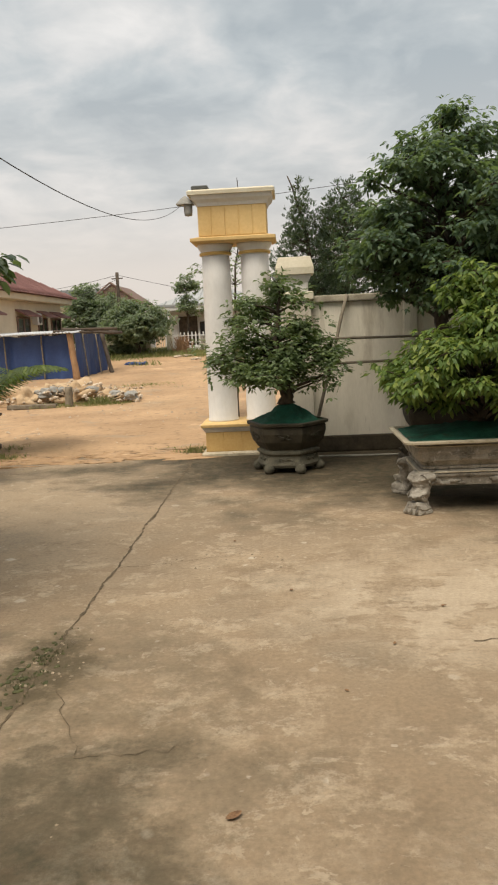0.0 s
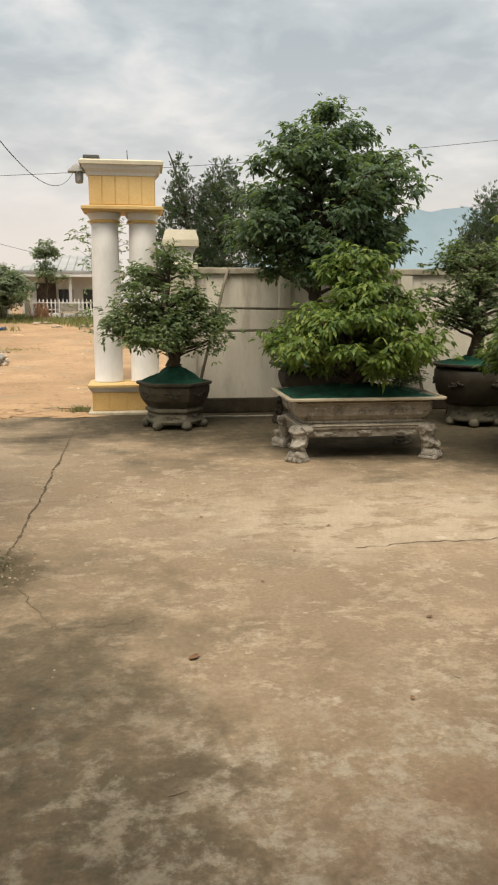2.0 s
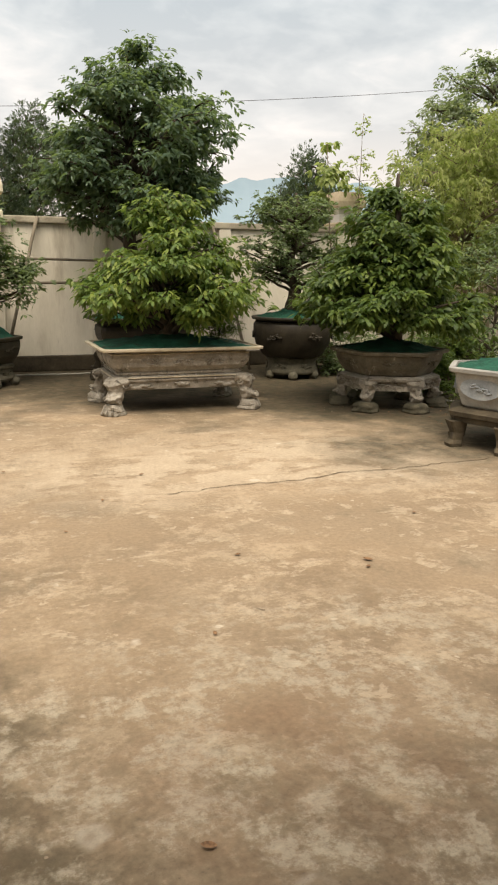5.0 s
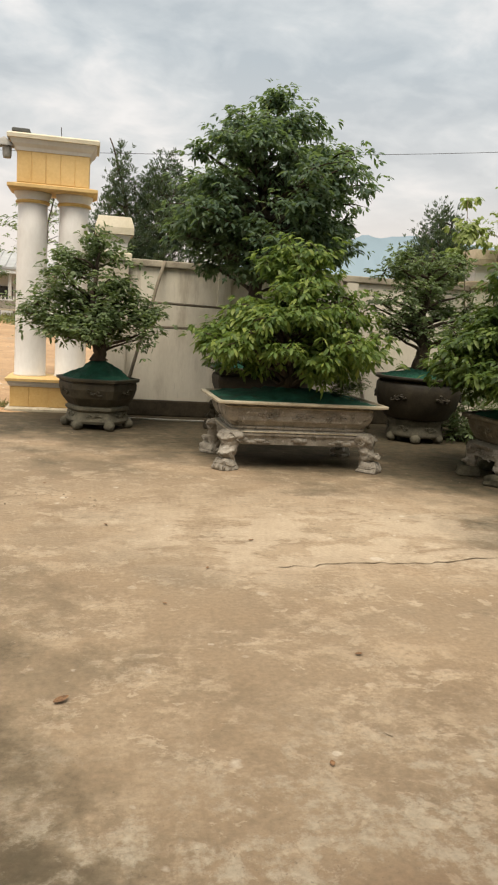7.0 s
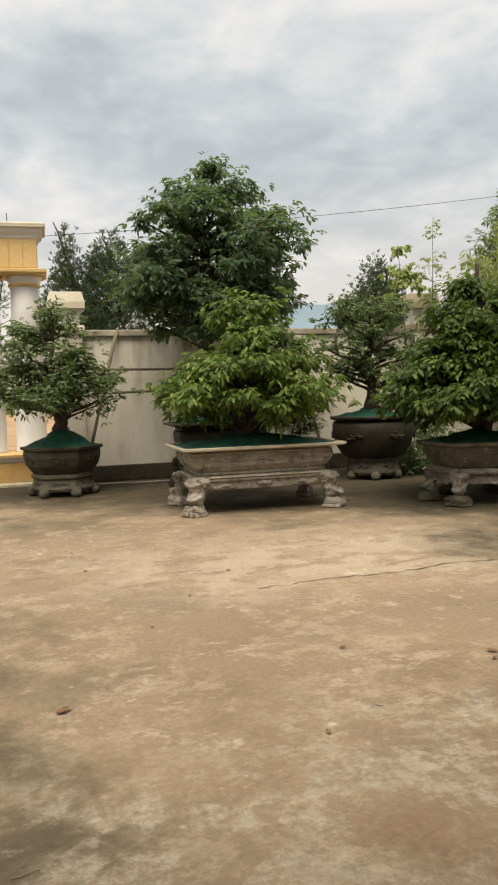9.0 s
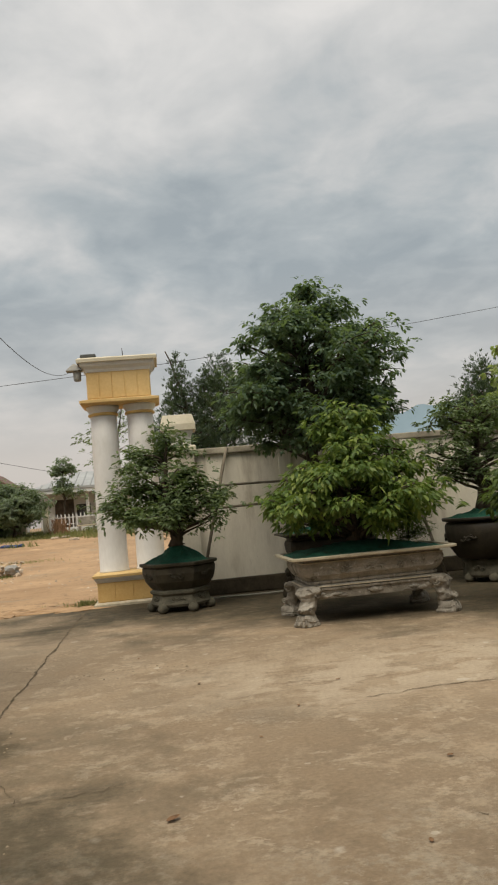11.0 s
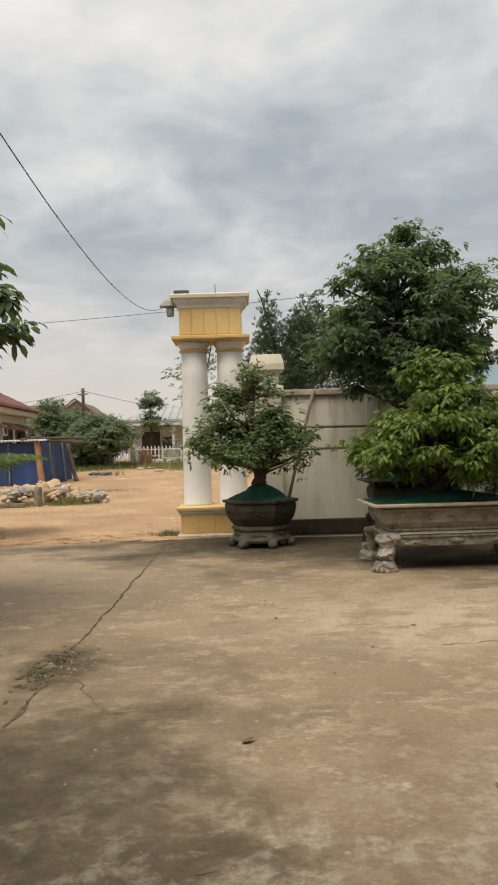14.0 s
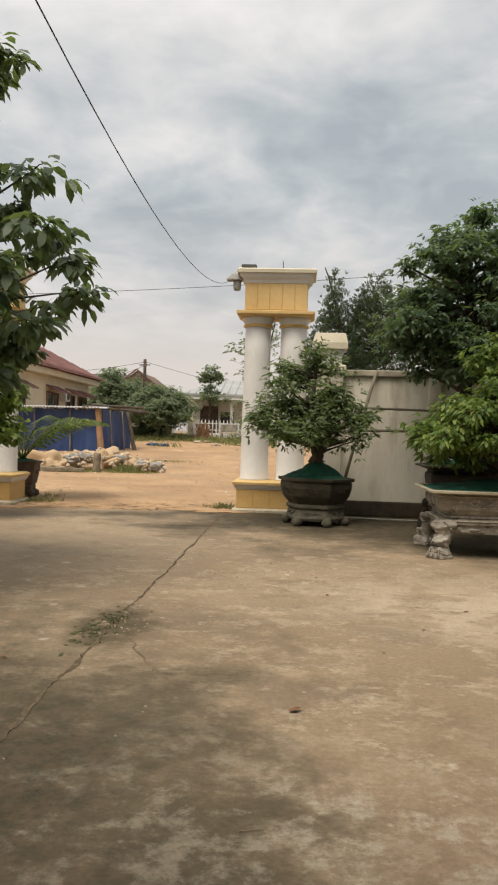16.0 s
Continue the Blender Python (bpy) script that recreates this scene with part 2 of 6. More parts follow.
    col = mixc(t, 0.55, col, mixc(t, grain, (0.62, 0.62, 0.62), (1.25, 1.25, 1.25)), "MULTIPLY")
    pits = layer(85.0, 3, 0.6, 0.62, 0.72)
    col = mixc(t, math_node(t, "MULTIPLY", pits, 0.5), col, (0.10, 0.075, 0.05))
    t.links.new(col, b.inputs["Base Color"])
    b.inputs["Roughness"].default_value, b.inputs["Specular IOR Level"].default_value = 0.82, 0.3
    rough = math_node(t, "SUBTRACT", 0.9, math_node(t, "MULTIPLY", damp, 0.25))
    t.links.new(rough, b.inputs["Roughness"])
    h = math_node(t, "ADD", math_node(t, "MULTIPLY", grain, 0.35), math_node(t, "ADD", math_node(t, "MULTIPLY", skin, 0.5), math_node(t, "MULTIPLY", pits, -0.4)))
    bp = nd(t, "ShaderNodeBump", Strength=0.45, Distance=0.006)
    t.links.new(h, bp.inputs["Height"])
    t.links.new(bp.outputs[0], b.inputs["Normal"])
    return m


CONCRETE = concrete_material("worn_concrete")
DIRT = material("orange_sandy_earth", (0.31, 0.195, 0.105), (0.50, 0.33, 0.185), 0.5, 14.0, 0.95, 0.6,
                spots=[((0.36, 0.26, 0.155), 0.22, 0.56), ((0.30, 0.17, 0.075), 2.4, 0.60), ((0.22, 0.145, 0.085), 5.0, 0.56), ((0.30, 0.235, 0.16), 0.9, 0.58), ((0.62, 0.44, 0.27), 1.1, 0.62)])
SOIL = material("dark_soil", (0.035, 0.03, 0.02), (0.09, 0.075, 0.045), 8, 70, 0.95, 0.5)
CRACKDIRT = material("crack_soil", (0.065, 0.05, 0.03), (0.17, 0.125, 0.076), 20, 70, 0.95, 0.5)
MOSS = material("moss_and_dirt", (0.042, 0.046, 0.018), (0.115, 0.115, 0.05), 14, 90, 0.95, 0.6)
PLASTER = material("stained_cream_plaster", (0.61, 0.56, 0.45), (0.76, 0.705, 0.585), 1.4, 30, 0.85, 0.12, stretch=(1.6, 1.6, 0.35),
                   spots=[((0.50, 0.445, 0.345), 1.8, 0.53), ((0.30, 0.262, 0.20), 4.0, 0.62), ((0.16, 0.14, 0.10), 9.0, 0.70)])
WALLBASE = material("damp_black_plaster", (0.03, 0.024, 0.015), (0.085, 0.067, 0.042), 3, 40, 0.9, 0.3)
COPING = material("weathered_coping", (0.22, 0.19, 0.14), (0.46, 0.41, 0.31), 3, 40, 0.9, 0.3)
WHITE = material("white_paint", (0.60, 0.575, 0.53), (0.73, 0.71, 0.67), 1.2, 25, 0.6, 0.05, stretch=(1, 1, 0.4), spots=[((0.52, 0.48, 0.41), 2.5, 0.66)])
YELLOW = material("ochre_yellow_paint", (0.56, 0.37, 0.145), (0.69, 0.49, 0.22), 1.6, 30, 0.65, 0.06, spots=[((0.50, 0.33, 0.12), 3.5, 0.64)])
PLINTHPAINT = material("deep_ochre_paint", (0.47, 0.29, 0.10), (0.60, 0.41, 0.165), 1.6, 30, 0.7, 0.08, spots=[((0.36, 0.23, 0.09), 4.0, 0.60), ((0.50, 0.44, 0.34), 7.0, 0.70)])
GOLD = material("gold_paint", (0.50, 0.32, 0.10), (0.68, 0.47, 0.16), 4, 60, 0.4, 0.08, metal=0.2)
OLDCAP = material("weathered_ochre_cap", (0.30, 0.24, 0.16), (0.50, 0.42, 0.29), 4, 40, 0.9, 0.3, spots=[((0.16, 0.12, 0.08), 5.0, 0.58)])
CREAM = material("pale_yellow_paint", (0.55, 0.49, 0.35), (0.70, 0.64, 0.50), 2.4, 30, 0.75, 0.08, spots=[((0.30, 0.26, 0.18), 3.0, 0.62)])
PALESTONE = material("carved_pale_cement", (0.16, 0.142, 0.110), (0.35, 0.318, 0.262), 5, 60, 0.85, 0.9, spots=[((0.45, 0.425, 0.37), 11, 0.57), ((0.075, 0.065, 0.048), 8, 0.55), ((0.13, 0.10, 0.06), 2.2, 0.60)])
RIMSTONE = material("worn_pale_rim", (0.34, 0.29, 0.20), (0.54, 0.48, 0.36), 6, 60, 0.8, 0.25, spots=[((0.25, 0.19, 0.11), 8, 0.60)])
DARKPOT = material("dark_glazed_clay", (0.028, 0.025, 0.016), (0.066, 0.056, 0.036), 7, 60, 0.6, 0.4, spots=[((0.11, 0.095, 0.07), 9, 0.64), ((0.045, 0.05, 0.028), 3, 0.56)])
GREYPOT = material("mossy_grey_cement", (0.075, 0.066, 0.045), (0.17, 0.15, 0.108), 6, 60, 0.85, 0.4, spots=[((0.36, 0.32, 0.25), 10, 0.60), ((0.07, 0.065, 0.04), 4, 0.62)])
WHITEPOT = material("chalky_white_pot", (0.22, 0.215, 0.195), (0.36, 0.35, 0.315), 5, 50, 0.8, 0.2, spots=[((0.26, 0.24, 0.19), 6, 0.63)])
# dark brown glaze, darkened further to paint in the shade of the trees
SHADEDGLAZE = material("shaded_brown_glaze", (0.016, 0.013, 0.008), (0.042, 0.034, 0.021), 6, 60, 0.55, 0.4, spots=[((0.07, 0.058, 0.038), 9, 0.66)])
MOSSPOT = material("dark_mossy_cement", (0.06, 0.056, 0.039), (0.15, 0.136, 0.096), 8, 70, 0.85, 0.5, spots=[((0.19, 0.175, 0.13), 12, 0.62), ((0.035, 0.04, 0.022), 4, 0.58)])
BLUEGREY = material("blue_grey_relief", (0.20, 0.22, 0.23), (0.34, 0.36, 0.36), 9, 60, 0.8, 0.3)
BROWNPOT = material("dark_brown_pot", (0.06, 0.04, 0.03), (0.13, 0.09, 0.065), 6, 60, 0.6, 0.3)
REDPAINT = material("faded_red_paint", (0.30, 0.06, 0.045), (0.42, 0.10, 0.07), 8, 60, 0.7, 0.1)
STONE = material("mossy_stone", (0.038, 0.036, 0.022), (0.12, 0.105, 0.07), 7, 60, 0.9, 0.6)
NET = material("green_shade_net", (0.008, 0.045, 0.028), (0.02, 0.115, 0.072), 9, 160, 0.85, 1.0, spots=[((0.03, 0.045, 0.025), 5, 0.58)])
BARK = material("grey_brown_bark", (0.035, 0.027, 0.02), (0.11, 0.085, 0.06), 12, 90, 0.95, 0.8, stretch=(1, 1, 0.3))
PALEBARK = material("pale_bark", (0.12, 0.09, 0.06), (0.24, 0.19, 0.13), 12, 90, 0.9, 0.6, stretch=(1, 1, 0.3))
BAMBOO = material("weathered_bamboo", (0.12, 0.10, 0.07), (0.26, 0.22, 0.16), 8, 60, 0.8, 0.3, stretch=(1, 1, 1))
LOG = material("debarked_log", (0.20, 0.11, 0.055), (0.36, 0.22, 0.12), 6, 60, 0.9, 0.6, stretch=(1, 1, 0.3))
DARKWOOD = material("dark_weathered_wood", (0.05, 0.04, 0.03), (0.13, 0.10, 0.075), 6, 60, 0.9, 0.5)
STANDWOOD = material("mossy_brown_stand", (0.04, 0.032, 0.02), (0.10, 0.08, 0.05), 6, 60, 0.9, 0.5, spots=[((0.05, 0.05, 0.028), 5, 0.58)])
METAL = material("dark_rusty_metal", (0.035, 0.028, 0.022), (0.08, 0.06, 0.045), 9, 80, 0.55, 0.2, metal=0.5)
CABLE = material("black_cable", (0.04, 0.038, 0.036), (0.065, 0.062, 0.06), 10, 90, 0.6, 0.0)
HOSE = material("pale_plastic_pipe", (0.34, 0.32, 0.27), (0.46, 0.44, 0.38), 5, 40, 0.5, 0.05)
TARP = material("blue_tarpaulin", (0.022, 0.044, 0.13), (0.04, 0.072, 0.18), 1.2, 14, 0.5, 0.3)
TIN = material("white_corrugated_tin", (0.50, 0.50, 0.49), (0.66, 0.66, 0.65), 2, 30, 0.45, 0.05)
HOUSEWALL = material("cream_house_plaster", (0.56, 0.50, 0.38), (0.68, 0.62, 0.49), 0.8, 14, 0.85, 0.05)
WHITEWALL = material("white_house_plaster", (0.62, 0.61, 0.58), (0.75, 0.74, 0.71), 0.8, 14, 0.85, 0.05)
# roof red greyed a little to carry distance haze
REDROOF = material("red_roof_tiles", (0.17, 0.085, 0.078), (0.26, 0.14, 0.125), 1.2, 20, 0.8, 0.2)
DARKROOF = material("dark_roof_tiles", (0.07, 0.075, 0.07), (0.14, 0.14, 0.13), 1.2, 20, 0.85, 0.2)
GREYROOF = material("grey_metal_roof", (0.30, 0.31, 0.30), (0.42, 0.43, 0.42), 1.2, 20, 0.55, 0.1)
BRICKRED = material("red_gable_boards", (0.15, 0.10, 0.08), (0.23, 0.155, 0.125), 3, 30, 0.85, 0.2)
DARKGLASS = material("dark_window_glass", (0.02, 0.022, 0.025), (0.05, 0.052, 0.055), 1, 8, 0.15, 0.0, spec=0.5)
SAND = material("pale_sand", (0.38, 0.26, 0.15), (0.54, 0.40, 0.25), 2.5, 30, 0.95, 0.5)
RUBBLE = material("pale_rubble", (0.34, 0.26, 0.18), (0.56, 0.47, 0.36), 3, 30, 0.95, 0.4, island=0.3)
PEBBLE = material("grey_brown_pebbles", (0.16, 0.12, 0.08), (0.36, 0.29, 0.20), 6, 40, 0.95, 0.3, island=0.4)
DEADLEAF = material("dry_brown_leaf", (0.13, 0.07, 0.036), (0.31, 0.175, 0.085), 30, 120, 0.8, 0.2, island=0.35)
L_DARK = leaf_material("dark_glossy_leaves", (0.055, 0.092, 0.062), (0.082, 0.13, 0.084), (0.13, 0.175, 0.108), 0.4, 0.5)
L_BROAD = leaf_material("broad_grey_green_leaves", (0.052, 0.08, 0.056), (0.085, 0.12, 0.078), (0.125, 0.16, 0.098), 0.36, 0.5)
L_BRIGHT = leaf_material("bright_yellow_green_leaves", (0.05, 0.095, 0.022), (0.105, 0.165, 0.036), (0.22, 0.265, 0.055), 0.36, 0.5)
L_MID = leaf_material("mid_green_leaves", (0.032, 0.060, 0.014), (0.058, 0.098, 0.020), (0.135, 0.18, 0.036), 0.3, 0.5)
L_SMALL = leaf_material("small_olive_leaves", (0.07, 0.10, 0.05), (0.11, 0.155, 0.07), (0.18, 0.225, 0.10), 0.32, 0.55)
L_FEATHER = leaf_material("pale_feathery_leaves", (0.17, 0.20, 0.06), (0.28, 0.31, 0.10), (0.40, 0.42, 0.16), 0.55, 0.55)
L_PALE = leaf_material("pale_young_leaves", (0.20, 0.25, 0.09), (0.31, 0.36, 0.13), (0.42, 0.46, 0.20), 0.5, 0.55)
L_CONIFER = leaf_material("dusky_conifer_needles", (0.045, 0.068, 0.05), (0.07, 0.10, 0.072), (0.105, 0.14, 0.095), 0.2, 0.65)
# far foliage paled and greyed: distance haze mixed into the leaf colour
L_FAR_HAZE = leaf_material("hazed_far_leaves", (0.12, 0.155, 0.11), (0.18, 0.22, 0.145), (0.24, 0.28, 0.185), 0.42, 0.75)
GRASS = leaf_material("rough_grass", (0.11, 0.125, 0.04), (0.20, 0.21, 0.075), (0.33, 0.30, 0.14), 0.35, 0.7)
# ridge colour has the blue of distance haze painted in
HILL = material("hazy_blue_hills", (0.20, 0.27, 0.31), (0.24, 0.31, 0.35), 0.002, 0.02, 1.0, 0.0, spec=0.0)


# ---- building helpers ----
def link_mesh(name, mesh, parent=None, label="", category="", group="", kind=""):
    ob = new(name, mesh)
    if parent is not None:
        ob.parent = parent
    return tagged(ob, label, category, group, kind)


def thing(name, place, label, category, group="", kind="", turn=0.0):
    e = new(name)
    e.empty_display_size = 0.1
    e.location, e.rotation_euler = place, (0, 0, radians(turn))
    return tagged(e, label, category, group, kind)


def part(name, bm, mat, parent, label="", smooth=False):
    me = bpy.data.meshes.new(name)
    bmesh.ops.recalc_face_normals(bm, faces=bm.faces)
    bm.to_mesh(me)
    bm.free()
    me.materials.append(mat)
    if smooth:
        for p in me.polygons:
            p.use_smooth = True
    return link_mesh(name, me, parent, label)


def raw(name, verts, faces, mat, parent=None, label="", smooth=False, **tags):
    me = bpy.data.meshes.new(name)
    me.from_pydata([tuple(v) for v in verts], [], faces)
    me.materials.append(mat)
    if smooth:
        me.polygons.foreach_set("use_smooth", [True] * len(me.polygons))
    me.update()
    return link_mesh(name, me, parent, label, **tags)


def box(bm, x0, x1, y0, y1, z0, z1, bevel=0.01, seg=1):
    """A bevelled block in bm."""
    m = Matrix.Translation(((x0 + x1) / 2, (y0 + y1) / 2, (z0 + z1) / 2)) @ Matrix.Diagonal((x1 - x0, y1 - y0, z1 - z0, 1))
    got = bmesh.ops.create_cube(bm, size=1, matrix=m)
    if bevel:
        edges = list({e for v in got["verts"] for e in v.link_edges})
        bmesh.ops.bevel(bm, geom=edges, offset=bevel, segments=seg, affect="EDGES", profile=0.6)
    return bm


def blk(*a, **k):
    return box(bmesh.new(), *a, **k)


def ring_poly(n, r, turn=0.0, cut=0.12):
    """A regular polygon of n sides with its corners cut."""
    out = []
    cs = [Vector((math.cos(radians(turn) + 2 * math.pi * i / n), math.sin(radians(turn) + 2 * math.pi * i / n))) * r for i in range(n)]
    for i, c in enumerate(cs):
        a, b = cs[i - 1], cs[(i + 1) % n]
        out += [c.lerp(a, cut), c.lerp((a + b) / 2, cut * 0.35), c.lerp(b, cut)]
    return out


def ring_rect(hx, hy, cut=0.05):
    out = []
    for sx, sy in ((1, -1), (1, 1), (-1, 1), (-1, -1)):
        p, q = Vector((sx * (hx - cut), sy * hy)), Vector((sx * hx, sy * (hy - cut)))
        mid = Vector((sx * (hx - 0.3 * cut), sy * (hy - 0.3 * cut)))
        out += [p, mid, q] if sx * sy < 0 else [q, mid, p]
    return out


def loft(rings, close=True):
    """A bmesh through rings given as (list of 2D points, z)."""
    bm = bmesh.new()
    rows = [[bm.verts.new((p[0], p[1], z)) for p in pts] for pts, z in rings]
    for a, b in zip(rows, rows[1:]):
        n = len(a)
        for i in range(n):
            bm.faces.new((a[i], a[(i + 1) % n], b[(i + 1) % n], b[i]))
    if close:
        bm.faces.new(rows[0][::-1])
        bm.faces.new(rows[-1])
    return bm


def lathe(profile, n=24):
    return loft([([(r * math.cos(2 * math.pi * i / n), r * math.sin(2 * math.pi * i / n)) for i in range(n)], z) for r, z in profile])


def tube(vs, fs, pts, radii, sides=6):
    """Adds a tapered tube along pts to the vertex and face lists."""
    base = len(vs)
    pts = [Vector(p) for p in pts]
    for i, p in enumerate(pts):
        d = (pts[min(i + 1, len(pts) - 1)] - pts[max(i - 1, 0)]).normalized()
        u = d.cross(Vector((0.31, 0.17, 0.93)) if abs(d.z) < 0.9 else Vector((1, 0.2, 0))).normalized()
        w = d.cross(u)
        for k in range(sides):
            a = 2 * math.pi * k / sides
            vs.append(p + (u * math.cos(a) + w * math.sin(a)) * radii[i])
    for i in range(len(pts) - 1):
        for k in range(sides):
            a, b = base + i * sides + k, base + i * sides + (k + 1) % sides
            fs.append((a, b, b + sides, a + sides))
    fs.append(tuple(base + k for k in range(sides))[::-1])
    fs.append(tuple(base + (len(pts) - 1) * sides + k for k in range(sides)))


def pole(name, a, b, r, mat, parent=None, label="", sides=8, wob=0.0, seed=1, **tags):
    rng = random.Random(seed)
    vs, fs = [], []
    pts = [Vector(a).lerp(Vector(b), i / 6) + Vector((rng.uniform(-wob, wob), rng.uniform(-wob, wob), rng.uniform(-wob, wob))) for i in range(7)]
    tube(vs, fs, pts, [r * rng.uniform(0.9, 1.1) for _ in pts], sides)
    return raw(name, vs, fs, mat, parent, label, True, **tags)


def lump(bm, centre, size, seed, sub=2, amount=0.25, freq=2.0):
    """An uneven stone-like lump."""
    got = bmesh.ops.create_icosphere(bm, subdivisions=sub, radius=1)
    off = Vector((seed * 3.1, seed * 1.7, seed * 0.9))
    for v in got["verts"]:
        k = 1 + amount * noise.noise(v.co * freq + off)
        v.co = Vector(centre) + Vector((v.co.x * size[0], v.co.y * size[1], v.co.z * size[2])) * k
    return bm


# ---- foliage ----
def leaf_arrays(tips, outs, per, length, width, droop, rng, spread=1.0, fold=0.25):
    """Vertices and faces of whorls of folded leaves at the tips, heading outs."""
    n = len(tips) * per
    base = np.repeat(np.asarray(tips, float), per, 0)
    out = np.repeat(np.asarray(outs, float), per, 0)
    az = rng.uniform(0, 2 * np.pi, n)
    rad = np.stack([np.cos(az), np.sin(az), rng.uniform(-0.25, 0.35, n)], 1) * spread
    d = rad + out * 0.75
    d[:, 2] -= droop * rng.uniform(0.5, 1.4, n)
    d /= np.linalg.norm(d, axis=1)[:, None] + 1e-9
    side = np.cross(d, np.array([0, 0, 1.0]) + rng.normal(0, 0.35, (n, 3)))
    side /= np.linalg.norm(side, axis=1)[:, None] + 1e-9
    nor = np.cross(side, d)
    ln = length * rng.uniform(0.6, 1.25, n)[:, None]
    wd = width * rng.uniform(0.75, 1.2, n)[:, None]
    base = base + d * ln * rng.uniform(0.0, 0.35, n)[:, None] + rng.normal(0, 0.12, (n, 3)) * length
    bend = np.array([0, 0, 1.0]) * ln
    p1, p2 = base + d * ln * 0.38, base + d * ln * 0.74 - bend * 0.07
    tip = base + d * ln - bend * 0.18
    cup = nor * wd * fold
    v = np.stack([base, p1 - side * wd * 0.42 + cup, p1 + side * wd * 0.42 + cup, p2 - side * wd * 0.45 + cup * 0.7, p2 + side * wd * 0.45 + cup * 0.7, tip], 1).reshape(-1, 3)
    i = np.arange(n)[:, None, None] * 6
    f = (i + np.array([[0, 2, 1], [1, 2, 4], [1, 4, 3], [3, 4, 5]])).reshape(-1, 3)
    return v, f


def np_mesh(name, v, f, mat, parent=None, label="", **tags):
    me = bpy.data.meshes.new(name)
    me.vertices.add(len(v))
    me.vertices.foreach_set("co", np.asarray(v, np.float32).ravel())
    me.loops.add(f.size)
    me.loops.foreach_set("vertex_index", f.ravel().astype(np.int32))
    me.polygons.add(len(f))
    me.polygons.foreach_set("loop_start", np.arange(0, f.size, f.shape[1], dtype=np.int32))
    me.polygons.foreach_set("loop_total", np.full(len(f), f.shape[1], dtype=np.int32))
    me.materials.append(mat)
    me.update(calc_edges=True)
    me.validate()
    return link_mesh(name, me, parent, label, **tags)


def tree(name, base, label, trunk, r0, env, lean, pads, per_pad, pad_r, leaf, per, leaf_mat, seed, bark=BARK, droop=0.5, flat=0.5, fill=(0.45, 1.0), category="tree", group="", twigs=4, spread=1.0):
    """A tree standing at base. trunk: points relative to base; env: (height, radius) of the crown; lean: the crown's shift per metre of height.
    pads: how many clumps, each of per_pad shoots with per leaves of size leaf = (length, width)."""
    rng, rnd = np.random.default_rng(seed), random.Random(seed)
    e = thing(name, base, label, category, group)
    hs, rs = np.array([h for h, _ in env]), np.array([r for _, r in env])
    tp = [Vector(p) for p in trunk]
    vs, fs = [], []
    fine = []
    for a, b in zip(tp, tp[1:]):
        fine += [a.lerp(b, k / 4) for k in range(4)]
    fine.append(tp[-1])
    for i in range(1, len(fine) - 1):
        fine[i] = fine[i] + Vector((rnd.uniform(-1, 1), rnd.uniform(-1, 1), 0)) * r0 * 0.25
    top = fine[-1].z
    tube(vs, fs, fine, [r0 * (1.35 if i == 0 else 1.0) * (1 - 0.85 * i / (len(fine) - 1)) for i in range(len(fine))], 9)
    raw("trunk", vs, fs, bark, e, smooth=True)
    vs, fs = [], []
    tips, outs = [], []
    grid = np.linspace(hs[0], hs[-1], 60)
    wgt = np.interp(grid, hs, rs) ** 1.2
    wgt /= wgt.sum()
    for k in range(pads):
        h = rng.choice(grid, p=wgt) + rng.uniform(-0.02, 0.02)
        r = np.interp(h, hs, rs)
        a = k * 2.39996 + rng.uniform(-0.5, 0.5)
        q = r * math.sqrt(rng.uniform(fill[0] ** 2, fill[1] ** 2))
        c = Vector((math.cos(a) * q + lean[0] * h, math.sin(a) * q + lean[1] * h, h))
        j = min(range(len(fine)), key=lambda i: abs(fine[i].z - max(fine[0].z, min(top, h - 0.42 * q))))
        s = fine[j]
        m1 = s.lerp(c, 0.45) + Vector((rnd.uniform(-1, 1), rnd.uniform(-1, 1), rnd.uniform(-0.3, 1))) * 0.12 * q
        rb = r0 * (0.16 + 0.16 * q / max(rs))
        tube(vs, fs, [s, s.lerp(m1, 0.5) + Vector((0, 0, 0.03 * q)), m1, m1.lerp(c, 0.6), c], [rb, rb * 0.8, rb * 0.62, rb * 0.4, rb * 0.2], 5)
        pr = pad_r * rng.uniform(0.65, 1.3)
        pts = rng.normal(0, 0.5, (per_pad, 3)) * np.array([pr, pr, pr * flat]) + np.array(c)
        o = np.array([math.cos(a), math.sin(a), 0.35])
        for i in range(min(twigs, per_pad)):
            p = Vector(pts[i])
            tube(vs, fs, [c, c.lerp(p, 0.5) + Vector((0, 0, 0.02)), p], [rb * 0.3, rb * 0.22, rb * 0.1], 3)
        tips.append(pts)
        outs.append(np.tile(o, (per_pad, 1)) * 0.6 + (pts - np.array(c)) / (pr + 1e-6) * 0.7)
    raw("branching", vs, fs, bark, e, smooth=True)
    v, f = leaf_arrays(np.concatenate(tips), np.concatenate(outs), per, leaf[0], leaf[1], droop, rng, spread)
    np_mesh("crown", v, f, leaf_mat, e)
    return e


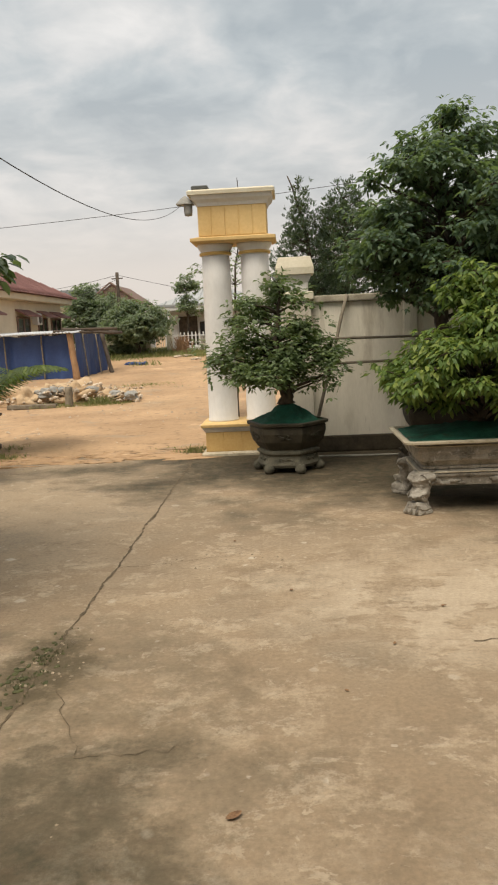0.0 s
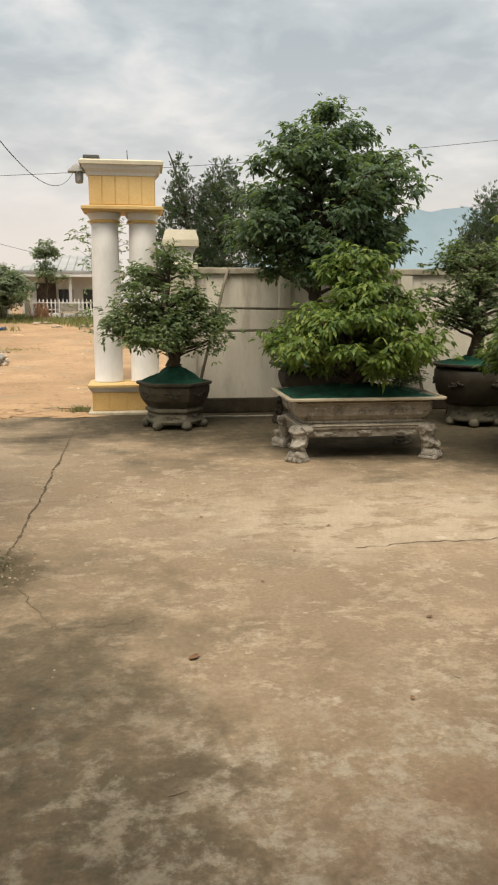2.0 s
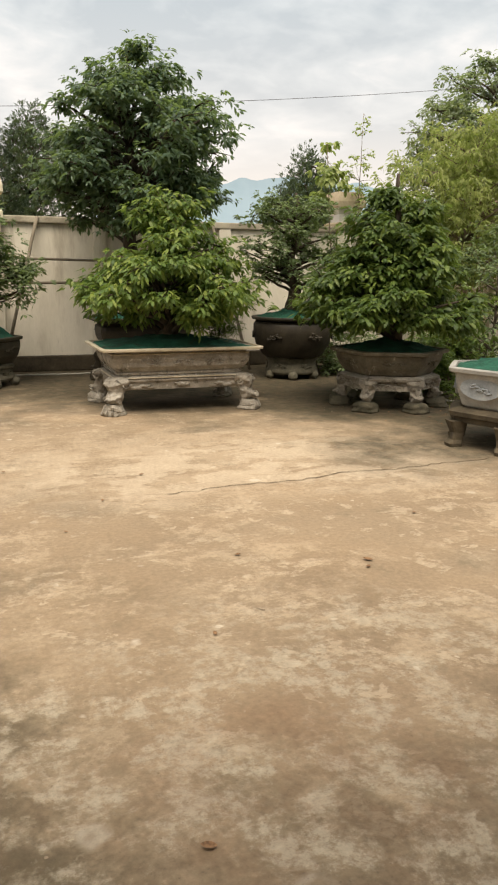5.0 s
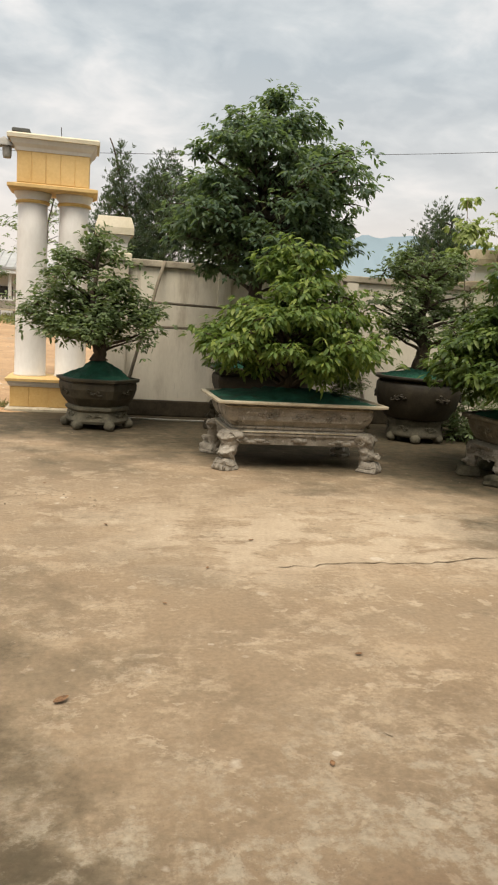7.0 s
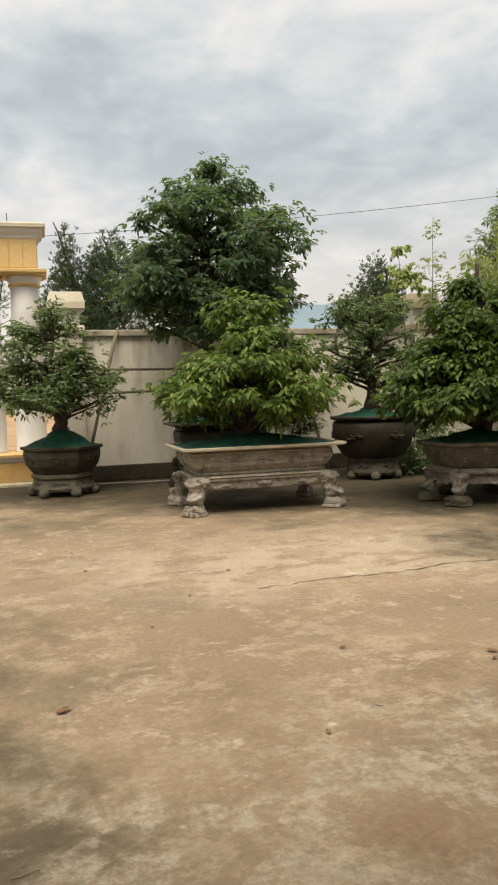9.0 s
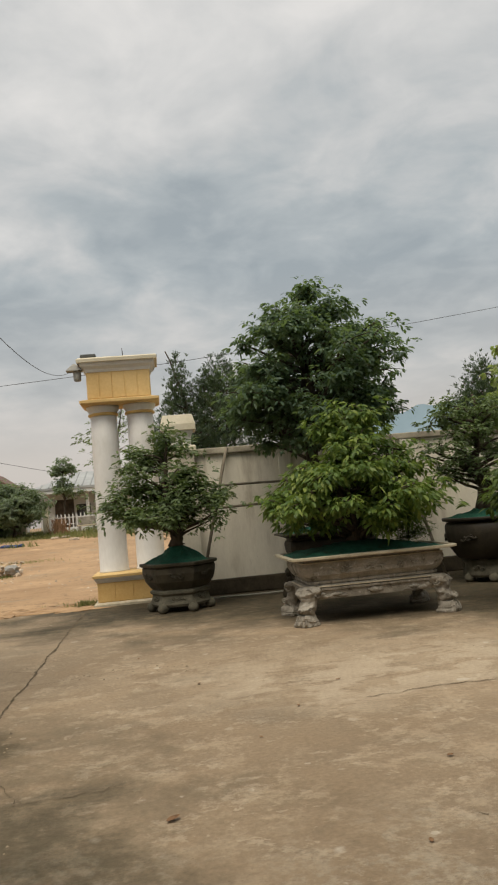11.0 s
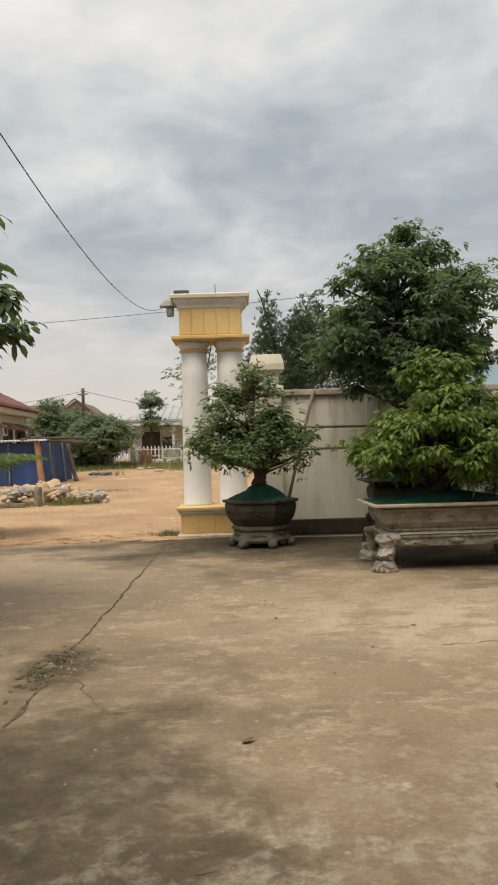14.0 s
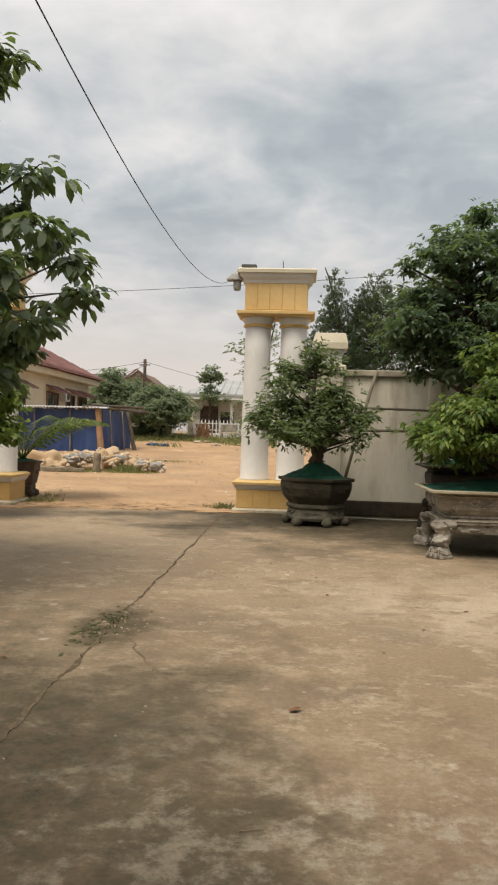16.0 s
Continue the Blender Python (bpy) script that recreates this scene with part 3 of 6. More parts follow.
def tuft(vs, fs, rng, x, y, z, n, h, w, spread):
    """Adds grass blades round a place."""
    for _ in range(n):
        a, q = rng.uniform(0, 6.28), spread * math.sqrt(rng.random())
        px, py = x + math.cos(a) * q, y + math.sin(a) * q
        b = rng.uniform(0, 6.28)
        dx, dy = math.cos(b), math.sin(b)
        hh, lean = h * rng.uniform(0.4, 1.2), rng.uniform(0.1, 0.7)
        i = len(vs)
        vs += [(px - dy * w, py + dx * w, z), (px + dy * w, py - dx * w, z), (px + dx * hh * lean * 0.4, py + dy * hh * lean * 0.4, z + hh * 0.6), (px + dx * hh * lean, py + dy * hh * lean, z + hh)]
        fs += [(i, i + 1, i + 2), (i + 1, i + 3, i + 2), (i, i + 2, i + 3)]


# ---- ground, yard, wall ----
def ground_z(y):
    k = min(1.0, max(0.0, (y - 16) / 24))
    return -0.022 + 0.79 * k ** 1.6


def steps_between(stops):
    out = []
    for (a, n), (b, _) in zip(stops, stops[1:]):
        out += [a + (b - a) * i / n for i in range(n)]
    return out + [stops[-1][0]]


gx = steps_between([(-3200, 4), (-200, 6), (-40, 40), (20, 20), (200, 4), (3200, 0)])
gy = steps_between([(-3200, 4), (-100, 10), (8, 80), (48, 20), (200, 6), (3600, 0)])
gv, gf = [], []
for y in gy:
    for x in gx:
        bump = 0.05 * noise.noise(Vector((x * 0.45, y * 0.45, 0))) + 0.02 * noise.noise(Vector((x * 1.7, y * 1.7, 4))) if 10.3 < y < 60 else 0
        gv.append((x, y, ground_z(y) + (bump if 10.3 < y < 60 else -0.03)))
nx = len(gx)
gf = [(j * nx + i, j * nx + i + 1, (j + 1) * nx + i + 1, (j + 1) * nx + i) for j in range(len(gy) - 1) for i in range(nx - 1)]
raw("ground", gv, gf, DIRT, label="orange sandy earth lane with rough patches", smooth=True, category="ground", kind="structure")


def jag(p, q, n, amp, seed, ends=True):
    """A jagged line from p to q."""
    out = []
    for i in range(n + 1):
        u = i / n
        a = amp * (noise.noise(Vector((u * n * 0.12, seed, 0))) + 0.5 * noise.noise(Vector((u * n * 0.7, seed, 5))))
        dx, dy = q[0] - p[0], q[1] - p[1]
        l = math.hypot(dx, dy)
        a += amp * 0.35 * noise.noise(Vector((u * n * 3.7, seed, 9)))
        out.append((p[0] + dx * u - dy / l * a, p[1] + dy * u + dx / l * a))
    return out


def slab(name, outline, top, thick, mat, parent, label=""):
    bm = bmesh.new()
    lo = [bm.verts.new((x, y, top - thick)) for x, y in outline]
    hi = [bm.verts.new((x, y, top)) for x, y in outline]
    n = len(outline)
    for i in range(n):
        bm.faces.new((lo[i], lo[(i + 1) % n], hi[(i + 1) % n], hi[i]))
    bm.faces.new(hi)
    bm.faces.new(lo[::-1])
    return part(name, bm, mat, parent, label)


yard = thing("pavement", (0, 0, 0), "worn stained concrete yard with cracks", "pavement", kind="structure")
JX = -1.23
joint = jag((JX, -5.0), (JX, 10.35), 420, 0.02, 1.5)
crack = jag((JX, 3.45), (14.0, 4.3), 300, 0.07, 7.3)
gate_edge = jag((JX, 10.35), (-12.0, 9.6), 160, 0.22, 3.1)
low = [p for p in joint if p[1] < 3.40]
high = [p for p in joint if p[1] > 3.50]
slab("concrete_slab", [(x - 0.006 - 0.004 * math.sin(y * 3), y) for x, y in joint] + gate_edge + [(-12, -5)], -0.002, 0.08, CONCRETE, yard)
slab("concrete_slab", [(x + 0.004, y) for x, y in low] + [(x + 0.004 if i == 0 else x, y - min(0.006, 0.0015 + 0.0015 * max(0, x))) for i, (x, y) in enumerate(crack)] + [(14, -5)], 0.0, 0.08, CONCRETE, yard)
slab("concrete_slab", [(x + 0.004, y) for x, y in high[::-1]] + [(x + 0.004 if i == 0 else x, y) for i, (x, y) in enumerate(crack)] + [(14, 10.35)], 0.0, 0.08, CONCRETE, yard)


def ribbon(name, pts, w, z, mat, label, seed):
    """A thin uneven fill of dirt along a crack."""
    rng = random.Random(seed)
    vs, fs = [], []
    for i, (x, y) in enumerate(pts):
        a, b = pts[max(0, i - 1)], pts[min(len(pts) - 1, i + 1)]
        d = Vector((b[0] - a[0], b[1] - a[1])).normalized()
        ww = w * rng.uniform(0.1, 1.3) * (0.6 + 0.9 * abs(noise.noise(Vector((x * 2, y * 2, seed)))))
        vs += [(x - d.y * ww, y + d.x * ww, z), (x + d.y * ww, y - d.x * ww, z)]
    fs = [(2 * i, 2 * i + 1, 2 * i + 3, 2 * i + 2) for i in range(len(pts) - 1)]
    return raw(name, vs, fs, mat, label=label, category="dirt", kind="stuff")


ribbon("crack_dirt", joint, 0.015, 0.003, CRACKDIRT, "dark soil and moss filling the joint in the concrete", 3)
ribbon("crack_dirt", jag((-1.21, 3.3), (-0.86, 2.55), 14, 0.05, 5.5) + jag((-0.84, 2.53), (-0.4, 2.56), 14, 0.07, 6.5), 0.0034, 0.004, CRACKDIRT, "dark soil filling a curved crack in the concrete", 4)
ribbon("crack_dirt", jag((-1.2, 5.0), (-0.3, 5.25), 14, 0.06, 8.5), 0.003, 0.004, CRACKDIRT, "dark soil filling a short crack in the concrete", 5)
ribbon("crack_dirt", [p for p in crack if 1.0 < p[0] < 3.6], 0.006, 0.004, CRACKDIRT, "dark soil filling a long crack in the concrete", 6)
ribbon("crack_dirt", jag((-1.9, 9.3), (-5.0, 8.7), 24, 0.10, 15.5), 0.006, 0.004, CRACKDIRT, "dark soil filling a crack near the gate", 9)
ribbon("crack_dirt", jag((3.0, 7.6), (3.9, 6.0), 14, 0.03, 17.5), 0.006, 0.004, CRACKDIRT, "dark soil filling the joint beside the pots", 10)

# moss and loose stones where the joint is broken
rng = random.Random(12)
bm = bmesh.new()
for k in range(60):
    q = rng.gauss(0, 0.22)
    lump(bm, (-1.30 + rng.gauss(0, 0.06) + 0.12 * min(0, q), 3.25 + q, -0.001), (rng.uniform(0.006, 0.022), rng.uniform(0.008, 0.028), 0.005), k, 2, 0.7, 2.5)
moss = part("moss_patch", bm, MOSS, None, smooth=True)
tagged(moss, "flat dark patch of moss and dirt over the broken concrete joint", "moss", kind="stuff")
vs, fs = [], []
for k in range(46):
    tuft(vs, fs, rng, -1.26 + rng.gauss(0, 0.06), 3.36 + rng.gauss(0, 0.2), 0.002, 6, 0.015, 0.0028, 0.03)
raw("weeds", vs, fs, MOSS, label="tiny weeds growing in the broken concrete joint", category="weeds", kind="stuff")


def pebbles(name, count, xr, yr, size, label, seed, z=0.0, mat=PEBBLE):
    rng = random.Random(seed)
    vs, fs = [], []
    for _ in range(count):
        x, y, s = rng.uniform(*xr), rng.uniform(*yr), rng.uniform(0.4, 1.3) * size
        b = len(vs)
        a0 = rng.uniform(0, 6.28)
        zz = z if not callable(z) else z(y)
        for k in range(5):
            a = a0 + k * 1.2566
            vs.append((x + math.cos(a) * s * rng.uniform(0.7, 1.2), y + math.sin(a) * s * rng.uniform(0.7, 1.2), zz))
        vs.append((x + rng.uniform(-0.3, 0.3) * s, y, zz + s * rng.uniform(0.5, 0.9)))
        fs += [(b + k, b + (k + 1) % 5, b + 5) for k in range(5)]
    return raw(name, vs, fs, mat, label=label, category="pebbles", kind="stuff")


pebbles("pebbles", 45, (-1.33, -1.02), (3.1, 3.7), 0.010, "small loose stones beside the broken joint", 21)
pebbles("pebbles", 160, (-4.0, 5.0), (0.6, 9.2), 0.006, "scattered grit and bits on the concrete yard", 22)
pebbles("pebbles", 40, (-0.9, 0.0), (4.9, 5.3), 0.010, "crumbled bits of concrete on the yard", 23)
pebbles("pebbles", 260, (-9, -1.2), (10.6, 26), 0.035, "loose stones on the earth lane", 24, z=lambda y: ground_z(y) + 0.0, mat=RUBBLE)


def fallen_leaf(x, y, turn, size, seed, label):
    """A curled dry leaf lying on the yard."""
    size *= 0.85
    rng = random.Random(seed)
    bm = bmesh.new()
    rows = []
    for i in range(7):
        u = i / 6
        w = math.sin(math.pi * min(1, u * 0.95 + 0.03)) ** 0.8 * size * 0.30
        lift = size * 0.22 * (u - 0.4) ** 2 * 2
        rows.append([bm.verts.new(((u - 0.5) * size, s * w, 0.004 + lift + abs(s) * w * 0.45)) for s in (-1, 0, 1)])
    for a, b in zip(rows, rows[1:]):
        bm.faces.new((a[0], a[1], b[1], b[0]))
        bm.faces.new((a[1], a[2], b[2], b[1]))
    ob = part("fallen_leaf", bm, DEADLEAF, None, smooth=True)
    ob.matrix_world = pose(x, y, 0.001, rng.uniform(-4, 4), 0, turn)
    return tagged(ob, label, "leaf", "fallen leaves on the yard")


fallen_leaf(-0.16, 2.08, 35, 0.075, 1, "curled brown dry leaf lying on the concrete")
for i, (x, y, s) in enumerate([(1.07, 2.38, 0.04), (0.59, 3.52, 0.035), (1.66, 2.11, 0.06), (1.62, 2.03, 0.04), (0.05, 4.4, 0.045), (0.95, 4.05, 0.045), (-0.4, 5.6, 0.04), (0.3, 3.0, 0.03), (2.3, 2.7, 0.04), (-0.2, 7.2, 0.04), (-1.6, 2.6, 0.05), (0.7, 1.6, 0.035)]):
    fallen_leaf(x, y, i * 73 % 360, s, i + 2, "small dark dry leaf lying on the concrete")

fallen_leaf(0.335, 0.52, 160, 0.05, 40, "curled dark brown leaf lying on the concrete")
fallen_leaf(-0.208, 0.10, 20, 0.07, 41, "crumpled dark leaf lying on the concrete")
for i, (x, y, turn, ln) in enumerate(((-0.28, 1.11, 8, 0.07), (0.95, 1.75, 140, 0.04))):
    d = Vector((math.cos(radians(turn)), math.sin(radians(turn)), 0)) * ln / 2
    pole("twig", Vector((x, y, 0.004)) - d, Vector((x, y, 0.006)) + d, 0.0016, PALEBARK, label="short dry twig lying on the concrete", sides=5, wob=0.0022, seed=i, category="twig", group="fallen twigs on the yard")

rng = random.Random(61)
vs, fs = [], []
for _ in range(220):
    x, y, a, q = rng.gauss(4.9, 0.55), rng.gauss(5.5, 0.7), rng.uniform(0, 6.28), rng.uniform(0.012, 0.03)
    u, w = Vector((math.cos(a), math.sin(a), 0)), Vector((-math.sin(a), math.cos(a), 0))
    p, b = Vector((x, y, 0.003)), len(vs)
    vs += [p - u * q, p + w * q * 0.4 + Vector((0, 0, 0.006)), p + u * q + Vector((0, 0, rng.uniform(0.0, 0.012))), p - w * q * 0.4 + Vector((0, 0, 0.006))]
    fs += [(b, b + 1, b + 2), (b, b + 2, b + 3)]
raw("leaf_litter", vs, fs, DEADLEAF, label="scattered small dead leaves beside the pots", category="leaf litter", kind="stuff")

WY = 9.98
boundary = thing("wall_1", (0, 0, 0), "stained cream plaster boundary wall with a dark damp base", "wall", kind="structure")
part("wall_body", blk(0.38, 14.0, WY, WY + 0.16, 0.0, 2.0, bevel=0.008), PLASTER, boundary)
part("coping", blk(0.38, 14.0, WY - 0.05, WY + 0.21, 2.0, 2.09, bevel=0.015, seg=2), COPING, boundary, "blackened weathered coping")
part("damp_base", blk(0.36, 14.0, WY - 0.07, WY - 0.003, 0.0, 0.22, bevel=0.02, seg=2), WALLBASE, boundary, "black damp footing")
part("wall_rib", blk(1.62, 1.80, WY - 0.04, WY - 0.002, 0.26, 1.998, bevel=0.008), PLASTER, boundary)
part("wall_rib", blk(3.45, 3.63, WY - 0.04, WY - 0.002, 0.26, 1.998, bevel=0.008), PLASTER, boundary)
part("wall_rib", blk(7.0, 7.18, WY - 0.04, WY - 0.002, 0.26, 1.998, bevel=0.008), PLASTER, boundary)


def pier(x, label, top_mat):
    """A square wall pier with a stepped, chamfered cap."""
    e = thing("wall_pier", (x, WY + 0.10, 0), label, "pier", "piers of the boundary wall")
    sq = lambda h: ring_rect(h, h, 0.012)
    part("shaft", loft([(sq(0.20), 0), (sq(0.20), 2.02)]), PLASTER, e)
    part("collar", loft([(sq(0.21), 2.02), (sq(0.235), 2.05), (sq(0.235), 2.13), (sq(0.22), 2.15)]), top_mat, e, "pale yellow collar")
    part("neck", loft([(sq(0.17), 2.15), (sq(0.175), 2.27), (sq(0.205), 2.33), (sq(0.215), 2.37)]), WHITE, e, "white neck moulding")
    part("cap", loft([(sq(0.20), 2.368), (sq(0.25), 2.375), (sq(0.25), 2.462), (sq(0.212), 2.595), (sq(0.20), 2.60)]), top_mat, e, "stained chamfered cap")
    return e


pier(0.208, "cream wall pier with a stepped pale yellow cap", CREAM)
pier(5.545, "weathered cream wall pier with a stepped cap among branches", OLDCAP)
pier(8.5, "weathered cream wall pier at the overgrown end of the wall", OLDCAP)

house_wall = part("wall_2", blk(-9, 12, -4.3, -4.0, 0, 3.3, bevel=0.0), HOUSEWALL, None)
tagged(house_wall, "plain plastered house wall behind the yard", "wall", kind="structure")
porch = part("ceiling", blk(-9, 12, -4.3, -0.8, 3.304, 3.45, bevel=0.0), HOUSEWALL, None)
tagged(porch, "plain porch roof over the house side of the yard", "ceiling", kind="structure")


# ---- gate pillars ----
def gate_pillar(x, y, label):
    """A pair of round columns on a plinth that carry a panelled block and a moulded cornice. x, y: the middle of the front."""
    e = thing("gate_pillar", (x, y, 0), label, "pillar", "pillars of the gateway")
    D = 0.30
    rect = lambda hx, hy: [(px, py + D) for px, py in ring_rect(hx, hy, 0.012)]
    part("footing", loft([(rect(0.56, 0.36), 0), (rect(0.56, 0.36), 0.03), (rect(0.53, 0.33), 0.055)]), RIMSTONE, e, "chipped dirty footing")
    plinth = part("plinth", loft([(rect(0.50, 0.30), 0.05), (rect(0.50, 0.30), 0.325)]), PLINTHPAINT, e)
    for i in range(4):
        part("plinth_panel", blk(-0.495 + 0.25 * i, -0.255 + 0.25 * i, -0.006, 0.01, 0.06, 0.318, bevel=0.004), PLINTHPAINT, plinth)
    part("plinth_band", loft([(rect(0.505, 0.305), 0.325), (rect(0.53, 0.33), 0.36), (rect(0.54, 0.34), 0.395)]), WHITE, e, "white moulded band")
    part("plinth_cap", loft([(rect(0.555, 0.355), 0.395), (rect(0.56, 0.36), 0.43), (rect(0.52, 0.32), 0.455)]), YELLOW, e, "ochre cap moulding")
    for cx in (-0.265, 0.265):
        col = lathe([(0.215, 0.45), (0.215, 0.475), (0.205, 0.49), (0.203, 1.0), (0.199, 1.7), (0.193, 2.3), (0.188, 2.70)], 32)
        bmesh.ops.translate(col, verts=col.verts, vec=(cx, D, 0))
        c = part("column", col, WHITE, e, smooth=True)
        cap = lathe([(0.192, 2.69), (0.206, 2.70), (0.212, 2.725), (0.20, 2.745), (0.203, 2.76), (0.225, 2.785), (0.240, 2.83), (0.240, 2.845)], 32)
        bmesh.ops.translate(cap, verts=cap.verts, vec=(cx, D, 0))
        k_ = part("capital", cap, WHITE, c, "white ring capital", True)
        ring = lathe([(0.206, 2.698), (0.218, 2.706), (0.221, 2.722), (0.214, 2.738), (0.204, 2.742)], 32)
        bmesh.ops.translate(ring, verts=ring.verts, vec=(cx, D, 0))
        part("gold_ring", ring, GOLD, k_, "gold-painted ring", True)
    part("abacus", loft([(rect(0.52, 0.31), 2.843), (rect(0.55, 0.34), 2.86), (rect(0.565, 0.355), 2.868), (rect(0.565, 0.355), 2.905), (rect(0.48, 0.28), 2.925)]), YELLOW, e)
    fr = part("frieze", loft([(rect(0.455, 0.25), 2.92), (rect(0.455, 0.25), 3.33)]), YELLOW, e)
    for i in range(5):
        part("frieze_panel", blk(-0.45 + 0.181 * i, -0.276 + 0.181 * i, 0.042, 0.06, 2.935, 3.315, bevel=0.006), YELLOW, fr)
    part("cornice", loft([(rect(0.465, 0.26), 3.32), (rect(0.48, 0.275), 3.36), (rect(0.52, 0.315), 3.40), (rect(0.54, 0.335), 3.455)]), WHITE, e, "white cornice moulding")
    part("cornice_cap", loft([(rect(0.57, 0.365), 3.455), (rect(0.575, 0.37), 3.50), (rect(0.55, 0.34), 3.52)]), CREAM, e, "pale yellow top slab")
    return e


GX, GY = -0.585, 9.97
gate_pillar(GX, GY, "white twin-column gate pillar with ochre yellow plinth and cornice")
gate_pillar(-4.87, 9.80, "twin-column gate pillar with ochre yellow plinth, partly behind leaves")
part_tile = part("roof_tile", blk(-1.10, -0.88, 9.94, 10.14, 3.522, 3.575, bevel=0.012), DARKROOF, None)
tagged(part_tile, "small dark tile left lying on the gate pillar", "tile")
pole("rebar", (-0.50, 10.25, 3.52), (-0.51, 10.25, 3.70), 0.006, METAL, label="thin rusty bar standing on the gate pillar", sides=6, category="bar")
lamp = thing("gate_lamp", (-1.165, 10.08, 3.29), "white hooded lamp on a bracket at the gate pillar", "lamp")
hood = loft([(ring_rect(0.012, 0.012, 0.004), 0.185), (ring_rect(0.05, 0.05, 0.01), 0.15), (ring_rect(0.112, 0.085, 0.012), 0.085), (ring_rect(0.115, 0.088, 0.012), 0.07), (ring_rect(0.10, 0.075, 0.012), 0.075)])
bmesh.ops.translate(hood, verts=hood.verts, vec=(-0.035, 0, 0))
part("hood", hood, WHITEPOT, lamp)
part("globe", lathe([(0.03, -0.075), (0.05, -0.068), (0.056, -0.03), (0.058, 0.05), (0.05, 0.085)], 18), WHITEPOT, lamp, "milky lamp globe", True)
pole("bracket", (-0.02, 0, 0.12), (0.12, 0.02, 0.13), 0.012, METAL, lamp)


# ---- flower pots ----
def relief(parent, centre, across, normal, w, h, seed, mat, name="relief"):
    """A low floral relief of curling stems and petals on a pot's face."""
    rng = random.Random(seed)
    c, u, n = Vector(centre), Vector(across).normalized(), Vector(normal).normalized()
    up_ = n.cross(u).normalized()
    if up_.z < 0:
        up_ = -up_
    vs, fs = [], []
    for k in range(7):
        a = (k - 3) * 0.11 * w + rng.uniform(-0.03, 0.03) * w
        b = rng.uniform(-0.2, 0.2) * h
        s = rng.choice((-1, 1))
        pts, rr = [], []
        for i in range(9):
            t = i / 8
            ang = t * 4.5 * s + k
            q = 0.15 * w * (1 - 0.75 * t)
            pts.append(c + u * (a + q * math.cos(ang)) + up_ * (b + q * 0.6 * math.sin(ang)) + n * 0.005)
            rr.append(0.0125 * (1 - 0.6 * t) * (h / 0.12))
        tube(vs, fs, pts, rr, 5)
    return raw(name, vs, fs, mat, parent, smooth=True, kind="stuff")


def net_mound(parent, ring, z, height, seed, off=(0, 0)):
    """Soil heaped up towards the trunk under a crumpled green net."""
    rings = []
    for k, q in enumerate((1.0, 0.93, 0.8, 0.62, 0.42, 0.24, 0.12)):
        pts = []
        for i, p in enumerate(ring):
            w = 1 + (0.07 if k else 0.0) * noise.noise(Vector((p[0] * 5 + seed, p[1] * 5, k * 1.3)))
            pts.append((p[0] * q * w + off[0] * (1 - q), p[1] * q * w + off[1] * (1 - q)))
        zz = z + height * (1 - q) ** 1.25
        rings.append((pts, zz))
    bm = loft(rings)
    bmesh.ops.subdivide_edges(bm, edges=bm.edges, cuts=2, use_grid_fill=True)
    for v in bm.verts:
        if v.co.z > z + 0.002:
            fold = 1 - abs(noise.noise(v.co * 9 + Vector((seed, 3, 0)))) * 2
            v.co.z += 0.022 * noise.noise(v.co * 7 + Vector((seed, 0, 0))) + 0.020 * fold + 0.010 * noise.noise(v.co * 32)
    return part("net_cover", bm, NET, parent, "crumpled green shade net over the soil", True)


def spiral(vs, fs, centre, u, w, n, size, turns=1.6, thick=0.16, flip=1):
    """Adds a raised scroll that curls inwards round centre in the plane of u and w, standing out along n."""
    pts, rr = [], []
    for i in range(18):
        q = i / 17
        a = flip * q * turns * 2 * math.pi
        k = size * (1 - 0.85 * q)
        pts.append(Vector(centre) + u * (k * math.cos(a)) + w * (k * math.sin(a)) + n * (size * 0.22 * q))
        rr.append(size * thick * (1 - 0.4 * q))
    tube(vs, fs, pts, rr, 6)


